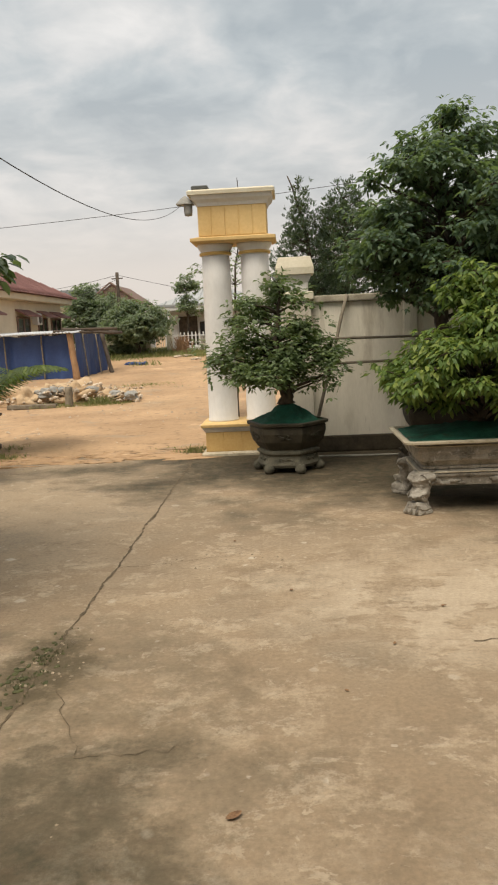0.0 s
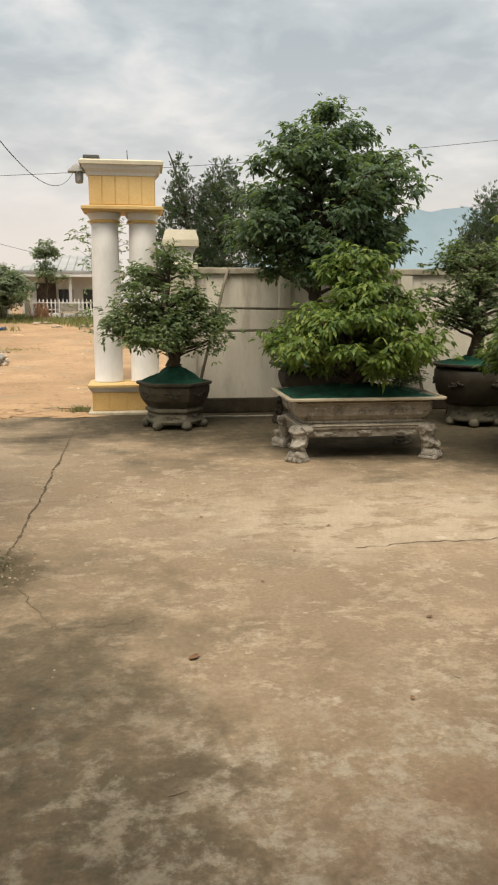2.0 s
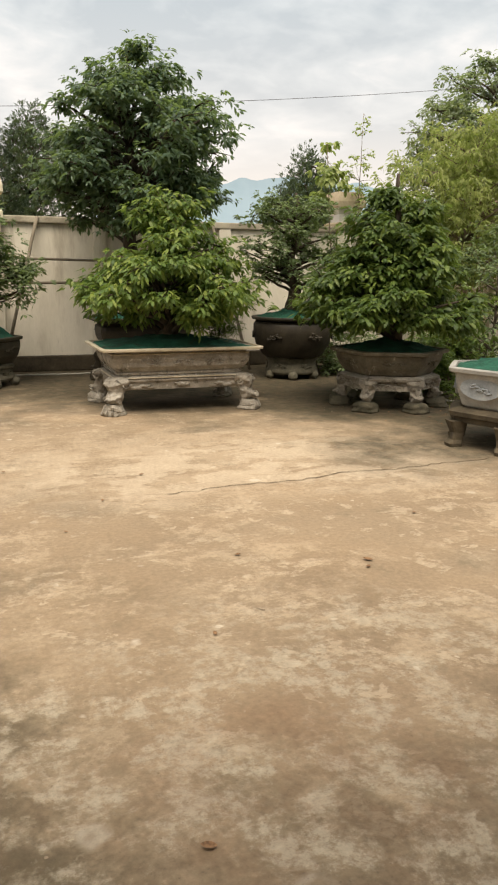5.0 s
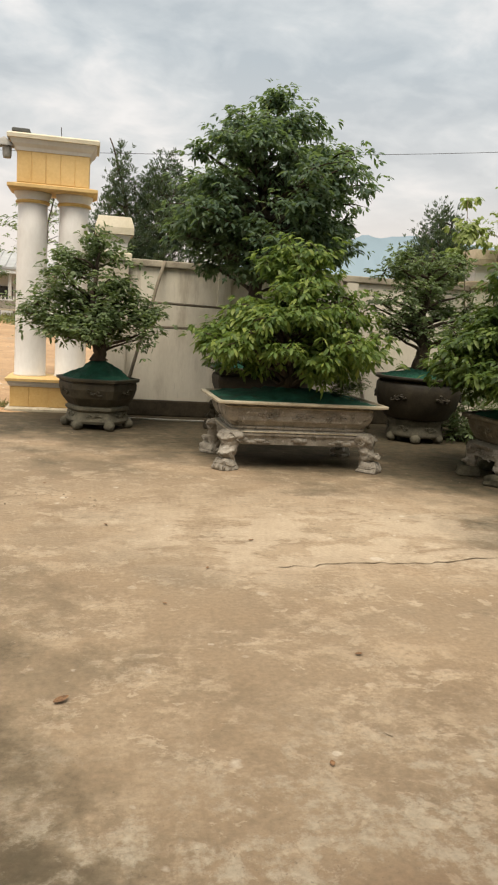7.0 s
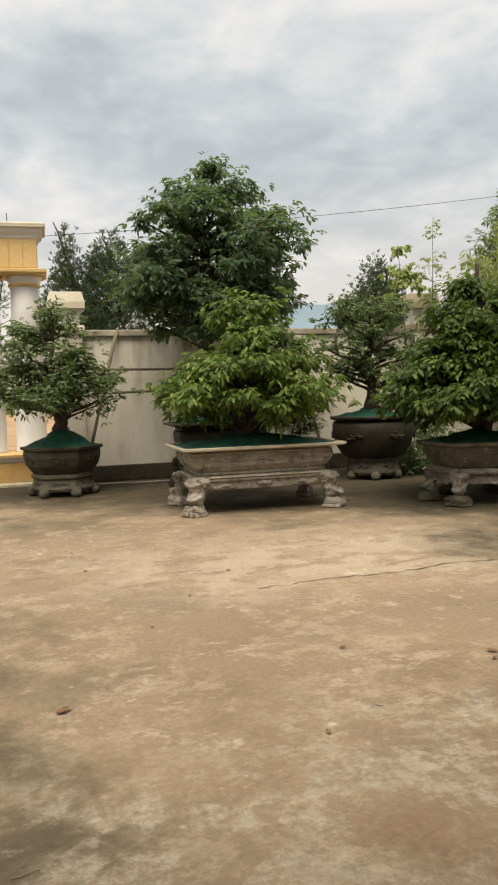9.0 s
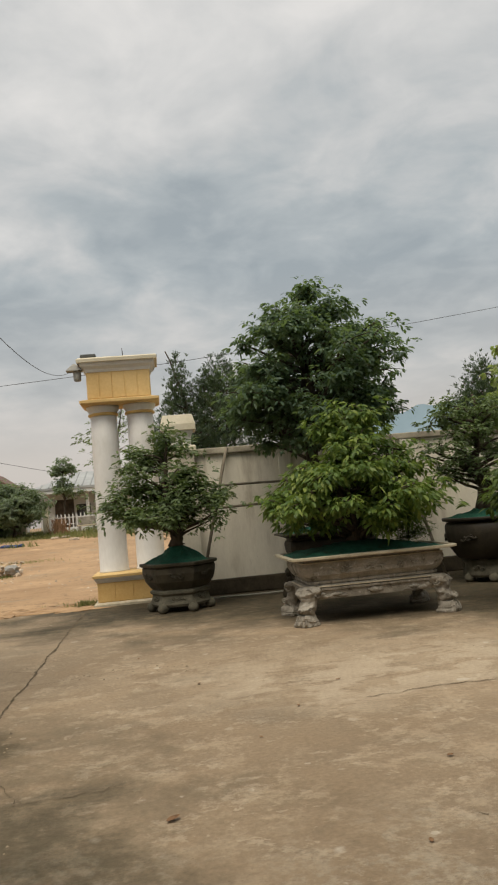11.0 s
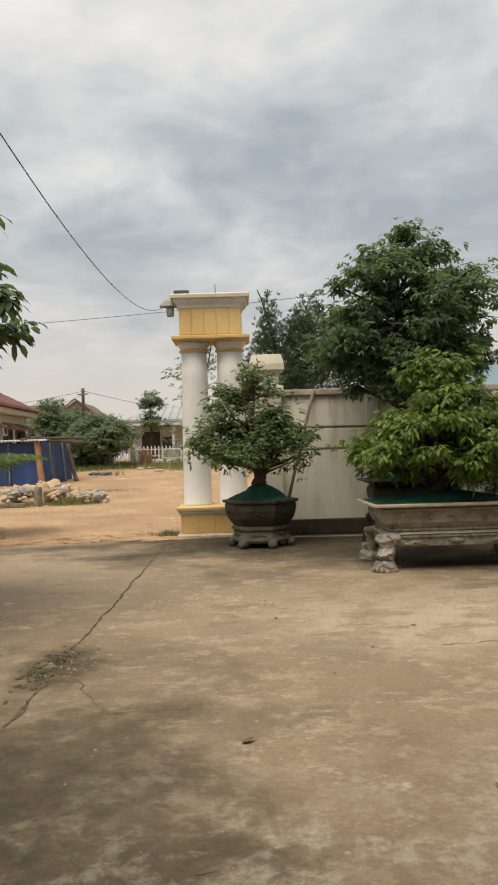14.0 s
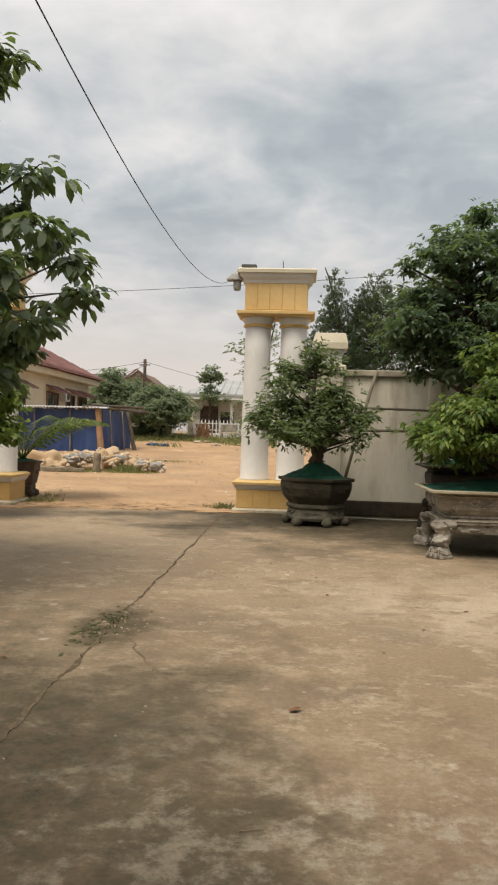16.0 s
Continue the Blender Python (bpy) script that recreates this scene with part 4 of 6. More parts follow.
def paw_leg(parent, angle, r_top, r_foot, z_top, size, mat, seed, centre=(0, 0), foot_mat=None, foot_scale=1.0):
    """A carved S-shaped leg: a mane of scrolls at the shoulder, a snout at the knee, a narrow ankle and a chiselled foot block with a raised toe."""
    up_ = Vector((0, 0, 1))
    d = Vector((math.cos(radians(angle)), math.sin(radians(angle)), 0))
    side = Vector((-d.y, d.x, 0))
    c = Vector((*centre, 0))
    zt = z_top
    #        height, out, half depth, half width
    us = [0.20, 0.25, 0.30, 0.37, 0.46, 0.56, 0.66, 0.76, 0.86, 0.95, 1.02]
    outs = [0.00, -0.02, 0.00, 0.14, 0.20, 0.10, 0.04, 0.10, 0.16, 0.10, 0.00]
    deep = [0.46, 0.40, 0.38, 0.52, 0.58, 0.52, 0.52, 0.60, 0.68, 0.64, 0.54]
    wide = [0.48, 0.42, 0.40, 0.50, 0.56, 0.54, 0.58, 0.68, 0.80, 0.82, 0.72]
    off = Vector((seed * 2.3, seed * 1.1, 0))
    rings, m, rows = [], 30, 40
    for k in range(rows):
        u = us[0] + (us[-1] - us[0]) * k / (rows - 1)
        o, dd, ww = (float(np.interp(u, us, tab)) * size for tab in (outs, deep, wide))
        mid = r_foot + (r_top - r_foot) * u + o
        pts = []
        for q in range(m):
            a = 2 * math.pi * q / m
            ca, sa = math.cos(a), math.sin(a)
            p = Vector((mid + dd * ca, ww * sa, zt * u)) / size
            groove = math.sin(17 * u + 2.4 * math.cos(2 * a) + 3 * noise.noise(p * 1.3 + off))
            w = 1 + 0.10 * groove + 0.20 * noise.noise(p * 2.6 + off) - 0.10 * max(0.0, 0.25 - abs(noise.noise(p * 4.5 + off))) * 4
            v = c + d * (mid + dd * ca * w) + side * (ww * sa * w)
            pts.append((v.x, v.y))
        rings.append((pts, zt * u))
    leg = part("leg", loft(rings), mat, parent, "carved leg with an animal mask", True)
    vs, fs = [], []
    top = c + d * (r_top + 0.62 * size)
    for s in (-1, 1):
        spiral(vs, fs, top + side * s * 0.34 * size + up_ * zt * 0.90, side * s, up_, d, 0.24 * size, 1.7, 0.24, s)
        spiral(vs, fs, c + d * (r_top + 0.20 * size) + side * s * 0.70 * size + up_ * zt * 0.84, d, up_, side * s, 0.26 * size, 1.5, 0.24, -1)
        spiral(vs, fs, c + d * (r_foot + 0.34 * size) + side * s * 0.47 * size + up_ * zt * 0.44, d, up_, side * s, 0.20 * size, 1.5, 0.22, 1)
        tube(vs, fs, [top + side * s * 0.16 * size + up_ * zt * 0.74, top + side * s * 0.30 * size + up_ * zt * 0.62, top + side * s * 0.22 * size + up_ * zt * 0.50], [0.05 * size, 0.08 * size, 0.03 * size], 6)
    raw("scrolls", vs, fs, mat, leg, smooth=True, kind="stuff")
    snout = lump(bmesh.new(), c + d * (r_foot + 0.62 * size) + up_ * zt * 0.44, (0.24 * size, 0.26 * size, 0.15 * size), seed + 4, 3, 0.5, 2.2)
    part("snout", snout, mat, leg, smooth=True)
    f = size * foot_scale
    hz = 0.25 * zt
    rings = []
    for k, (z, a, b) in enumerate(((0.0, 0.62, 0.60), (0.10, 0.68, 0.66), (0.28, 0.68, 0.64), (0.40, 0.60, 0.58), (0.48, 0.64, 0.61), (0.72, 0.60, 0.56), (0.92, 0.54, 0.50), (1.12, 0.42, 0.40))):
        pts = []
        for q in range(28):
            t = 2 * math.pi * q / 28
            ct, st = math.cos(t), math.sin(t)
            e_ = 1 / max(abs(ct), abs(st)) ** 0.72
            w = 1 + 0.20 * noise.noise(Vector((ct * 1.6, st * 1.6, z * 2.2)) + off) + 0.06 * noise.noise(Vector((ct * 5, st * 5, z * 4)) + off)
            v = c + d * (r_foot + 0.10 * f + f * a * e_ * ct * w) + side * (f * b * e_ * st * w)
            pts.append((v.x, v.y))
        rings.append((pts, z * hz * 1.05))
    bm = loft(rings)
    for v in bm.verts:
        toe = ((v.co - c).dot(d) - r_foot) / f
        if v.co.z > 0.3 * hz and toe > 0.35:
            v.co.z += hz * 0.75 * (toe - 0.35)
    foot = part("foot", bm, foot_mat or mat, parent, "chiselled foot block", smooth=foot_mat is not None)
    if foot_mat is None:
        vs, fs = [], []
        for s in (-1, 0, 1):
            p = c + d * (r_foot + 0.62 * f) + side * s * 0.34 * f
            tube(vs, fs, [p - d * 0.26 * f + up_ * hz * 1.05, p + up_ * hz * 0.92, p + d * 0.14 * f + up_ * hz * 0.45, p + d * 0.13 * f + up_ * hz * 0.1], [0.06 * f, 0.10 * f, 0.10 * f, 0.06 * f], 7)
        raw("claws", vs, fs, mat, foot, smooth=True, kind="stuff")


def rect_pot(x, y, turn, hx, hy, label, name, body_mat, rim_mat, h_rim, h_body, leg_size, seed, mound, fancy=True):
    """A long rectangular pot on a low carved stand with four legs."""
    e = thing(name, (x, y, 0), label, "plant pot", "large planted pots", turn=turn)
    R = lambda a, b, c=0.05: ring_rect(hx - a, hy - b, c)
    zb, zr = h_body, h_rim
    hb = zr - zb
    i = 0.10
    body = loft([(R(i + 0.11, i + 0.09), zb), (R(i + 0.075, i + 0.06), zb + 0.03 * hb), (R(i + 0.07, i + 0.055), zb + 0.10 * hb), (R(i + 0.085, i + 0.07), zb + 0.13 * hb),
                 (R(i + 0.045, i + 0.035), zb + 0.26 * hb), (R(i + 0.015, i + 0.01), zb + 0.45 * hb), (R(i + 0.005, i + 0.0), zb + 0.62 * hb), (R(i + 0.012, i + 0.01), zb + 0.74 * hb),
                 (R(i + 0.035, i + 0.035), zb + 0.79 * hb), (R(i + 0.03, i + 0.03), zb + 0.84 * hb), (R(0.06, 0.06), zb + 0.90 * hb), (R(0.05, 0.05), zb + 0.95 * hb)])
    b = part("pot_body", body, body_mat, e)
    rim = loft([(R(0.03, 0.03), zr - 0.032), (R(0.0, 0.0), zr - 0.024), (R(-0.002, -0.002), zr - 0.006), (R(0.010, 0.010), zr), (R(0.038, 0.038), zr + 0.001), (R(0.045, 0.045), zr - 0.03)])
    part("rim", rim, rim_mat, e, "worn pale rim")
    fy = -(hy - i - 0.03)
    fx = hx - i - 0.20
    if fancy:
        part("panel_frame", blk(-fx - 0.08, fx + 0.08, fy - 0.022, fy + 0.03, zb + 0.30 * hb, zb + 0.72 * hb, bevel=0.02, seg=3), body_mat, b)
        for k, q in enumerate((-0.62, 0.0, 0.62)):
            relief(b, (q * fx, fy - 0.024, zb + 0.51 * hb), (1, 0, 0), (0, -1, 0), 0.34 * fx * 1.3, hb * 0.36, seed + k, body_mat)
        for s in (-1, 1):
            relief(b, (s * (hx - i - 0.035), 0, zb + 0.48 * hb), (0, 1, 0), (s, 0, 0), 0.4, hb * 0.36, seed + 6 + s, body_mat)
    st = loft([(R(i + 0.09, i + 0.09), zb - 0.145), (R(i + 0.055, i + 0.055), zb - 0.138), (R(i + 0.05, i + 0.05), zb - 0.06), (R(i + 0.03, i + 0.03), zb - 0.052), (R(i + 0.028, i + 0.028), zb - 0.036), (R(i + 0.05, i + 0.05), zb - 0.030), (R(i + 0.04, i + 0.04), zb - 0.012), (R(i + 0.06, i + 0.06), zb)])
    stand = part("stand", st, body_mat, e, "moulded stand with a scalloped apron")
    if fancy:
        for s in (-1, 1):
            bm = bmesh.new()
            for k in range(9):
                lump(bm, (s * (fx + 0.13 - 0.042 * k), -(hy - i - 0.052), zb - 0.108 - 0.012 * math.sin(k * 1.7)), (0.042, 0.020, 0.030 - 0.002 * k), k + seed, 2, 0.35, 3)
            part("apron_scroll", bm, body_mat, stand, smooth=True)
        part("apron_boss", lump(bmesh.new(), (0, -(hy - i - 0.05), zb - 0.09), (0.075, 0.018, 0.032), seed, 3, 0.5, 4), body_mat, stand, smooth=True)
        for zz, oo in ((zb + 0.155 * hb, 0.078), (zb + 0.765 * hb, 0.016), (zb - 0.018, 0.034)):
            pts = R(i + oo, i + oo)
            part("moulding", loft([([(px * 0.995, py * 0.995) for px, py in pts], zz - 0.007), ([(px * 1.012, py * 1.016) for px, py in pts], zz - 0.003), ([(px * 1.012, py * 1.016) for px, py in pts], zz + 0.003), ([(px * 0.995, py * 0.995) for px, py in pts], zz + 0.007)]), rim_mat if oo < 0.05 else body_mat, b)
    for k, (sx, sy) in enumerate(((-1, -1), (1, -1), (1, 1), (-1, 1))):
        ax, ay = sx * (hx - i - 0.085), sy * (hy - i - 0.085)
        paw_leg(e, math.degrees(math.atan2(sy, sx)), 0.0, 0.075, zb - 0.02, leg_size, body_mat, seed + 20 * k, (ax, ay))
    ringp = R(0.042, 0.042)
    net_mound(e, ringp, zr - 0.02, mound, seed)
    return e


rect_pot(1.895, 6.79, 0, 0.83, 0.56, "long pale carved cement pot on lion-mask legs", "rectangular_pot", PALESTONE, RIMSTONE, 0.655, 0.375, 0.15, 40, 0.13)
rect_pot(1.98, 8.62, 0, 0.66, 0.40, "dark rectangular pot behind the carved pot", "rectangular_pot", SHADEDGLAZE, DARKPOT, 0.82, 0.40, 0.11, 300, 0.12, fancy=False)


def hex_pot(x, y, turn, n, r, h_rim, h_body, foot_r, label, name, body_mat, rim_mat, stand_mat, seed, mound, feet="ball", panel_mat=None, bulge=0.10, cut=0.10):
    """A many-sided pot on a matching stand with feet at its corners."""
    e = thing(name, (x, y, 0), label, "plant pot", "large planted pots")
    P = lambda q, c=cut: ring_poly(n, q, turn, c)
    hb = h_rim - h_body
    body = loft([(P(r * 0.70), h_body), (P(r * 0.74), h_body + 0.05 * hb), (P(r * (0.80 + bulge * 0.4)), h_body + 0.3 * hb), (P(r * (0.86 + bulge * 0.4)), h_body + 0.6 * hb), (P(r * (0.88 + bulge * 0.3)), h_body + 0.80 * hb), (P(r * 0.90), h_body + 0.88 * hb)])
    b = part("pot_body", body, body_mat, e, smooth=n > 8)
    part("rim", loft([(P(r * 0.90), h_rim - 0.05), (P(r * 0.99), h_rim - 0.035), (P(r), h_rim - 0.008), (P(r * 0.985), h_rim), (P(r * 0.90), h_rim + 0.001), (P(r * 0.88), h_rim - 0.03)]), rim_mat, e, smooth=n > 8)
    for k in range(n if n <= 8 else 6):
        nn = n if n <= 8 else 6
        a = radians(turn) + 2 * math.pi * (k + 0.5) / nn
        nrm = Vector((math.cos(a), math.sin(a), 0))
        q = r * (0.84 + bulge * 0.4) * (math.cos(math.pi / n)) + 0.004
        if panel_mat:
            side = Vector((-nrm.y, nrm.x, 0))
            w, hh = r * 0.34, hb * 0.27
            pc = nrm * (q + 0.012) + Vector((0, 0, h_body + 0.52 * hb))
            m = 20
            ov = [pc + side * w * math.cos(2 * math.pi * i / m) * (1.0 if abs(math.sin(2 * math.pi * i / m)) < 0.7 else 0.93) + Vector((0, 0, hh * math.sin(2 * math.pi * i / m))) for i in range(m)]
            inner = [p - nrm * 0.03 for p in ov]
            raw("panel", ov + inner, [tuple(range(m))] + [(i, (i + 1) % m, m + (i + 1) % m, m + i) for i in range(m)], panel_mat, b, "blue-grey relief panel")
        relief(b, nrm * (q + (0.014 if panel_mat else 0.0)) + Vector((0, 0, h_body + 0.52 * hb)), (-nrm.y, nrm.x, 0), nrm, r * 0.42, hb * 0.34, seed + k, panel_mat or body_mat)
    zs = h_body
    f0 = foot_r
    if feet == "block":
        part("stand", loft([(P(f0 * 1.0), zs - 0.125), (P(f0 * 1.06), zs - 0.115), (P(f0 * 1.06), zs - 0.075), (P(f0 * 1.15), zs - 0.065), (P(f0 * 1.17), zs - 0.03), (P(f0 * 1.10), zs - 0.02), (P(f0 * 0.95), zs)]), stand_mat, e, "moulded dark stand")
        for k in range(6):
            a = radians(turn) + 2 * math.pi * k / 6
            u = Vector((math.cos(a), math.sin(a)))
            v = Vector((-u.y, u.x))
            rings = []
            for z, q, w in ((0.0, 1.02, 0.055), (0.03, 1.03, 0.06), (0.06, 0.98, 0.048), (0.12, 0.96, 0.05), (zs - 0.11, 1.0, 0.075)):
                rings.append(([tuple(u * (f0 * q + px * w) + v * (py * w)) for px, py in ring_rect(1.0, 1.0, 0.3)], z))
            part("leg", loft(rings), stand_mat, e, "curved square leg")
    elif feet == "ball":
        stand = part("stand", loft([(P(f0 * 0.96), 0.07), (P(f0 * 1.0), 0.10), (P(f0 * 0.93), 0.16), (P(f0 * 0.90), zs - 0.07), (P(f0 * 0.98), zs - 0.045), (P(f0 * 0.98), zs - 0.02), (P(f0 * 0.88), zs + 0.002)]), stand_mat, e, "carved stand", smooth=n > 8)
        for k in range(6):
            a = radians(turn) + 2 * math.pi * k / 6
            bm = lump(bmesh.new(), (math.cos(a) * f0 * 0.92, math.sin(a) * f0 * 0.92, 0.056), (0.066, 0.066, 0.062), seed + k, 3, 0.12, 2)
            part("foot", bm, stand_mat, e, "rounded ball foot", True)
            a += math.pi / 6
            nrm = Vector((math.cos(a), math.sin(a), 0))
            relief(stand, nrm * (f0 * 0.93 * math.cos(math.pi / 6) + 0.004 if n <= 8 else f0 * 0.95) + Vector((0, 0, 0.5 * (zs + 0.09) - 0.02)), (-nrm.y, nrm.x, 0), nrm, f0 * 0.5, 0.10, seed + 30 + k, stand_mat)
    else:
        stand = part("stand", loft([(P(f0 * 0.98), zs - 0.15), (P(f0 * 1.03), zs - 0.145), (P(f0 * 1.0), zs - 0.08), (P(f0 * 1.0), zs - 0.06), (P(f0 * 1.10), zs - 0.045), (P(f0 * 1.12), zs - 0.025), (P(f0 * 1.06), zs - 0.015), (P(f0 * 0.98), zs)]), stand_mat, e, "moulded stand with a carved apron")
        for k in range(6):
            paw_leg(e, turn + 60 * k, f0 * 0.93, f0 * 0.98, zs - 0.03, 0.115, stand_mat, seed + 17 * k, foot_mat=STONE if feet == "stone" else None, foot_scale=1.6 if feet == "stone" else 1.0)
            a = radians(turn + 60 * k + 30)
            nrm = Vector((math.cos(a), math.sin(a), 0))
            relief(stand, nrm * (f0 * 0.88) + Vector((0, 0, zs - 0.115)), (-nrm.y, nrm.x, 0), nrm, f0 * 0.75, 0.085, seed + 60 + k, stand_mat)
    net_mound(e, P(r * 0.89), h_rim - 0.02, mound, seed)
    return e


hex_pot(0.04, 8.77, 232, 6, 0.51, 0.60, 0.275, 0.40, "dark hexagonal glazed pot on a mossy carved stand", "hexagonal_pot", DARKPOT, DARKPOT, MOSSPOT, 500, 0.27, bulge=0.17, cut=0.17)
hex_pot(4.12, 6.13, 155, 6, 0.645, 0.62, 0.36, 0.50, "grey weathered hexagonal pot on carved legs and stones", "hexagonal_pot", GREYPOT, GREYPOT, PALESTONE, 600, 0.14, feet="stone", bulge=0.05)
hex_pot(4.02, 8.5, 10, 30, 0.56, 0.82, 0.30, 0.36, "dark brown round bowl-shaped pot on a carved foot", "round_pot", SHADEDGLAZE, SHADEDGLAZE, MOSSPOT, 700, 0.14, bulge=0.22, cut=0.3)
hex_pot(4.06, 4.12, 171, 6, 0.54, 0.66, 0.33, 0.44, "chalky white hexagonal pot with blue-grey panels", "hexagonal_pot", WHITEPOT, WHITEPOT, STANDWOOD, 800, 0.10, feet="block", panel_mat=BLUEGREY, bulge=0.0)
hex_pot(-4.52, 8.1, 200, 6, 0.62, 0.70, 0.33, 0.48, "dark brown hexagonal pot with red painted panels", "hexagonal_pot", BROWNPOT, BROWNPOT, GREYPOT, 900, 0.12, feet="leg", panel_mat=REDPAINT, bulge=0.0)

# ---- potted trees ----
tree("bonsai_tree", (0.04, 8.77, 0.80), "small-leaved bonsai with a dark bent trunk in the dark pot", [(0, 0, 0), (0.0, -0.02, 0.16), (0.06, 0, 0.34), (-0.10, 0.02, 0.62), (-0.06, 0, 0.95), (-0.04, 0, 1.35)], 0.085,
     [(0.22, 0.50), (0.40, 0.72), (0.58, 0.70), (0.85, 0.55), (1.15, 0.42), (1.38, 0.22), (1.53, 0.06)], (-0.12, 0), 54, 32, 0.20, (0.082, 0.032), 6, L_SMALL, 11, droop=0.2, flat=0.6, fill=(0.3, 1.0), group="potted bonsai")
tree("bonsai_tree", (1.86, 6.80, 0.72), "bright yellow-green bonsai drooping over the long carved pot", [(0, 0, 0), (0.05, 0, 0.2), (-0.05, 0.03, 0.5), (0.03, 0, 0.85), (0.05, 0, 1.3)], 0.10,
     [(0.24, 0.70), (0.40, 0.90), (0.58, 0.88), (0.80, 0.68), (1.05, 0.46), (1.25, 0.28), (1.46, 0.06)], (0.03, 0), 104, 24, 0.17, (0.092, 0.033), 6, L_BRIGHT, 12, droop=0.7, flat=0.5, fill=(0.25, 1.0), group="potted bonsai")
tree("bonsai_tree", (1.86, 8.6, 0.90), "tall dark-leaved bonsai rising above the wall", [(0, 0, 0), (0.08, 0, 0.4), (-0.03, 0, 0.9), (0.05, 0, 1.6), (-0.02, 0, 2.3), (0.0, 0, 3.0)], 0.12,
     [(1.02, 0.55), (1.22, 0.92), (1.50, 1.02), (1.80, 1.08), (2.15, 1.08), (2.45, 0.96), (2.66, 0.60), (2.84, 0.28), (3.00, 0.13), (3.11, 0.05)], (0.05, 0), 165, 34, 0.21, (0.085, 0.034), 6, L_DARK, 13, droop=0.55, flat=0.62, fill=(0.32, 1.0), group="potted bonsai")
tree("bonsai_tree", (4.02, 8.5, 0.90), "small-leaved olive-green bonsai in the dark round pot", [(0, 0, 0), (0.03, 0, 0.3), (-0.06, 0, 0.6), (0.04, 0, 1.0), (0, 0, 1.5)], 0.10,
     [(0.38, 0.50), (0.55, 0.66), (0.85, 0.68), (1.15, 0.56), (1.4, 0.38), (1.62, 0.10)], (-0.03, 0), 64, 22, 0.16, (0.062, 0.028), 6, L_SMALL, 14, droop=0.25, flat=0.6, fill=(0.2, 1.0), group="potted bonsai")
tree("bonsai_tree", (4.12, 6.13, 0.74), "dense cone-shaped green bonsai in the grey hexagonal pot", [(0, 0, 0), (0.02, 0, 0.3), (-0.03, 0, 0.7), (0.02, 0, 1.1), (0, 0, 1.65)], 0.11,
     [(0.13, 0.80), (0.28, 0.98), (0.5, 0.86), (0.8, 0.60), (1.1, 0.38), (1.4, 0.22), (1.65, 0.11), (1.80, 0.04)], (0.0, 0), 118, 30, 0.18, (0.095, 0.036), 6, L_MID, 15, droop=0.6, flat=0.45, fill=(0.35, 1.0), group="potted bonsai")
tree("bonsai_tree", (4.09, 4.12, 0.74), "sparse thin-branched bonsai in the white pot", [(0, 0, 0), (0.06, 0, 0.25), (0.0, 0.1, 0.6), (0.1, 0.1, 1.0)], 0.07,
     [(0.35, 0.35), (0.6, 0.62), (0.9, 0.6), (1.2, 0.3)], (0.35, 0.15), 26, 14, 0.16, (0.05, 0.02), 5, L_SMALL, 16, droop=0.1, flat=0.5, group="potted bonsai")
tree("bonsai_tree", (-4.52, 8.1, 0.78), "light green bushy plant in the dark brown pot", [(0, 0, 0), (0.05, 0, 0.3), (0.0, 0, 0.8), (0.1, 0, 1.3)], 0.06,
     [(0.1, 0.60), (0.4, 0.78), (0.8, 0.78), (1.2, 0.6), (1.65, 0.2)], (0.0, 0), 80, 20, 0.2, (0.11, 0.055), 6, L_BRIGHT, 17, droop=0.5, flat=0.6, fill=(0.2, 1.0), group="potted bonsai")
hex_pot(-3.45, 4.1, 15, 6, 0.58, 0.62, 0.28, 0.44, "dark hexagonal pot of the large-leaved tree", "hexagonal_pot", DARKPOT, DARKPOT, GREYPOT, 970, 0.12)
tree("bonsai_tree", (-3.45, 4.1, 0.70), "large-leaved tree with open spreading branches in a dark pot", [(0, 0, 0), (0.08, 0, 0.4), (0.0, 0, 0.9), (0.12, 0, 1.5), (0.1, 0, 2.2), (0.15, 0, 3.2)], 0.075,
     [(0.5, 0.8), (0.8, 1.3), (1.3, 1.60), (1.7, 1.70), (2.1, 1.55), (2.3, 1.2), (2.5, 0.75), (2.9, 0.6), (3.1, 1.15), (3.35, 1.15), (3.55, 0.5)], (0.04, 0), 136, 12, 0.15, (0.135, 0.062), 6, L_BROAD, 18, droop=0.75, flat=0.5, fill=(0.45, 1.0), group="potted bonsai")

# bamboo props round the tall bonsai
prop = dict(category="prop", group="bamboo props")
pole("bamboo_prop", (0.45, 9.4, 1.53), (3.4, 9.4, 1.50), 0.016, BAMBOO, label="thin horizontal bamboo rail holding the tall bonsai", wob=0.006, **prop)
pole("bamboo_prop", (0.45, 9.25, 1.22), (3.45, 9.25, 1.24), 0.018, BAMBOO, label="thin horizontal bamboo rail holding the tall bonsai", wob=0.006, seed=2, **prop)
pole("bamboo_prop", (0.30, 9.4, 0.0), (0.88, 9.92, 2.08), 0.022, BAMBOO, label="slanting bamboo post leaning against the wall", wob=0.006, seed=3, **prop)
pole("bamboo_prop", (3.75, 9.4, 0.0), (3.32, 9.92, 2.08), 0.022, BAMBOO, label="slanting bamboo post leaning against the wall", wob=0.006, seed=4, **prop)
vs, fs = [], []
tube(vs, fs, [(0.3 + 0.35 * i, 9.5 + 0.03 * math.sin(i * 1.9), 0.012) for i in range(9)], [0.012] * 9, 8)
raw("water_pipe", vs, fs, HOSE, label="thin pale plastic pipe lying along the wall", smooth=True, category="pipe")
vs, fs = [], []
tube(vs, fs, [(4.75 + 0.12 * i, 6.3 - 0.18 * i + 0.02 * math.sin(i * 2.2), 0.012) for i in range(9)], [0.012] * 9, 8)
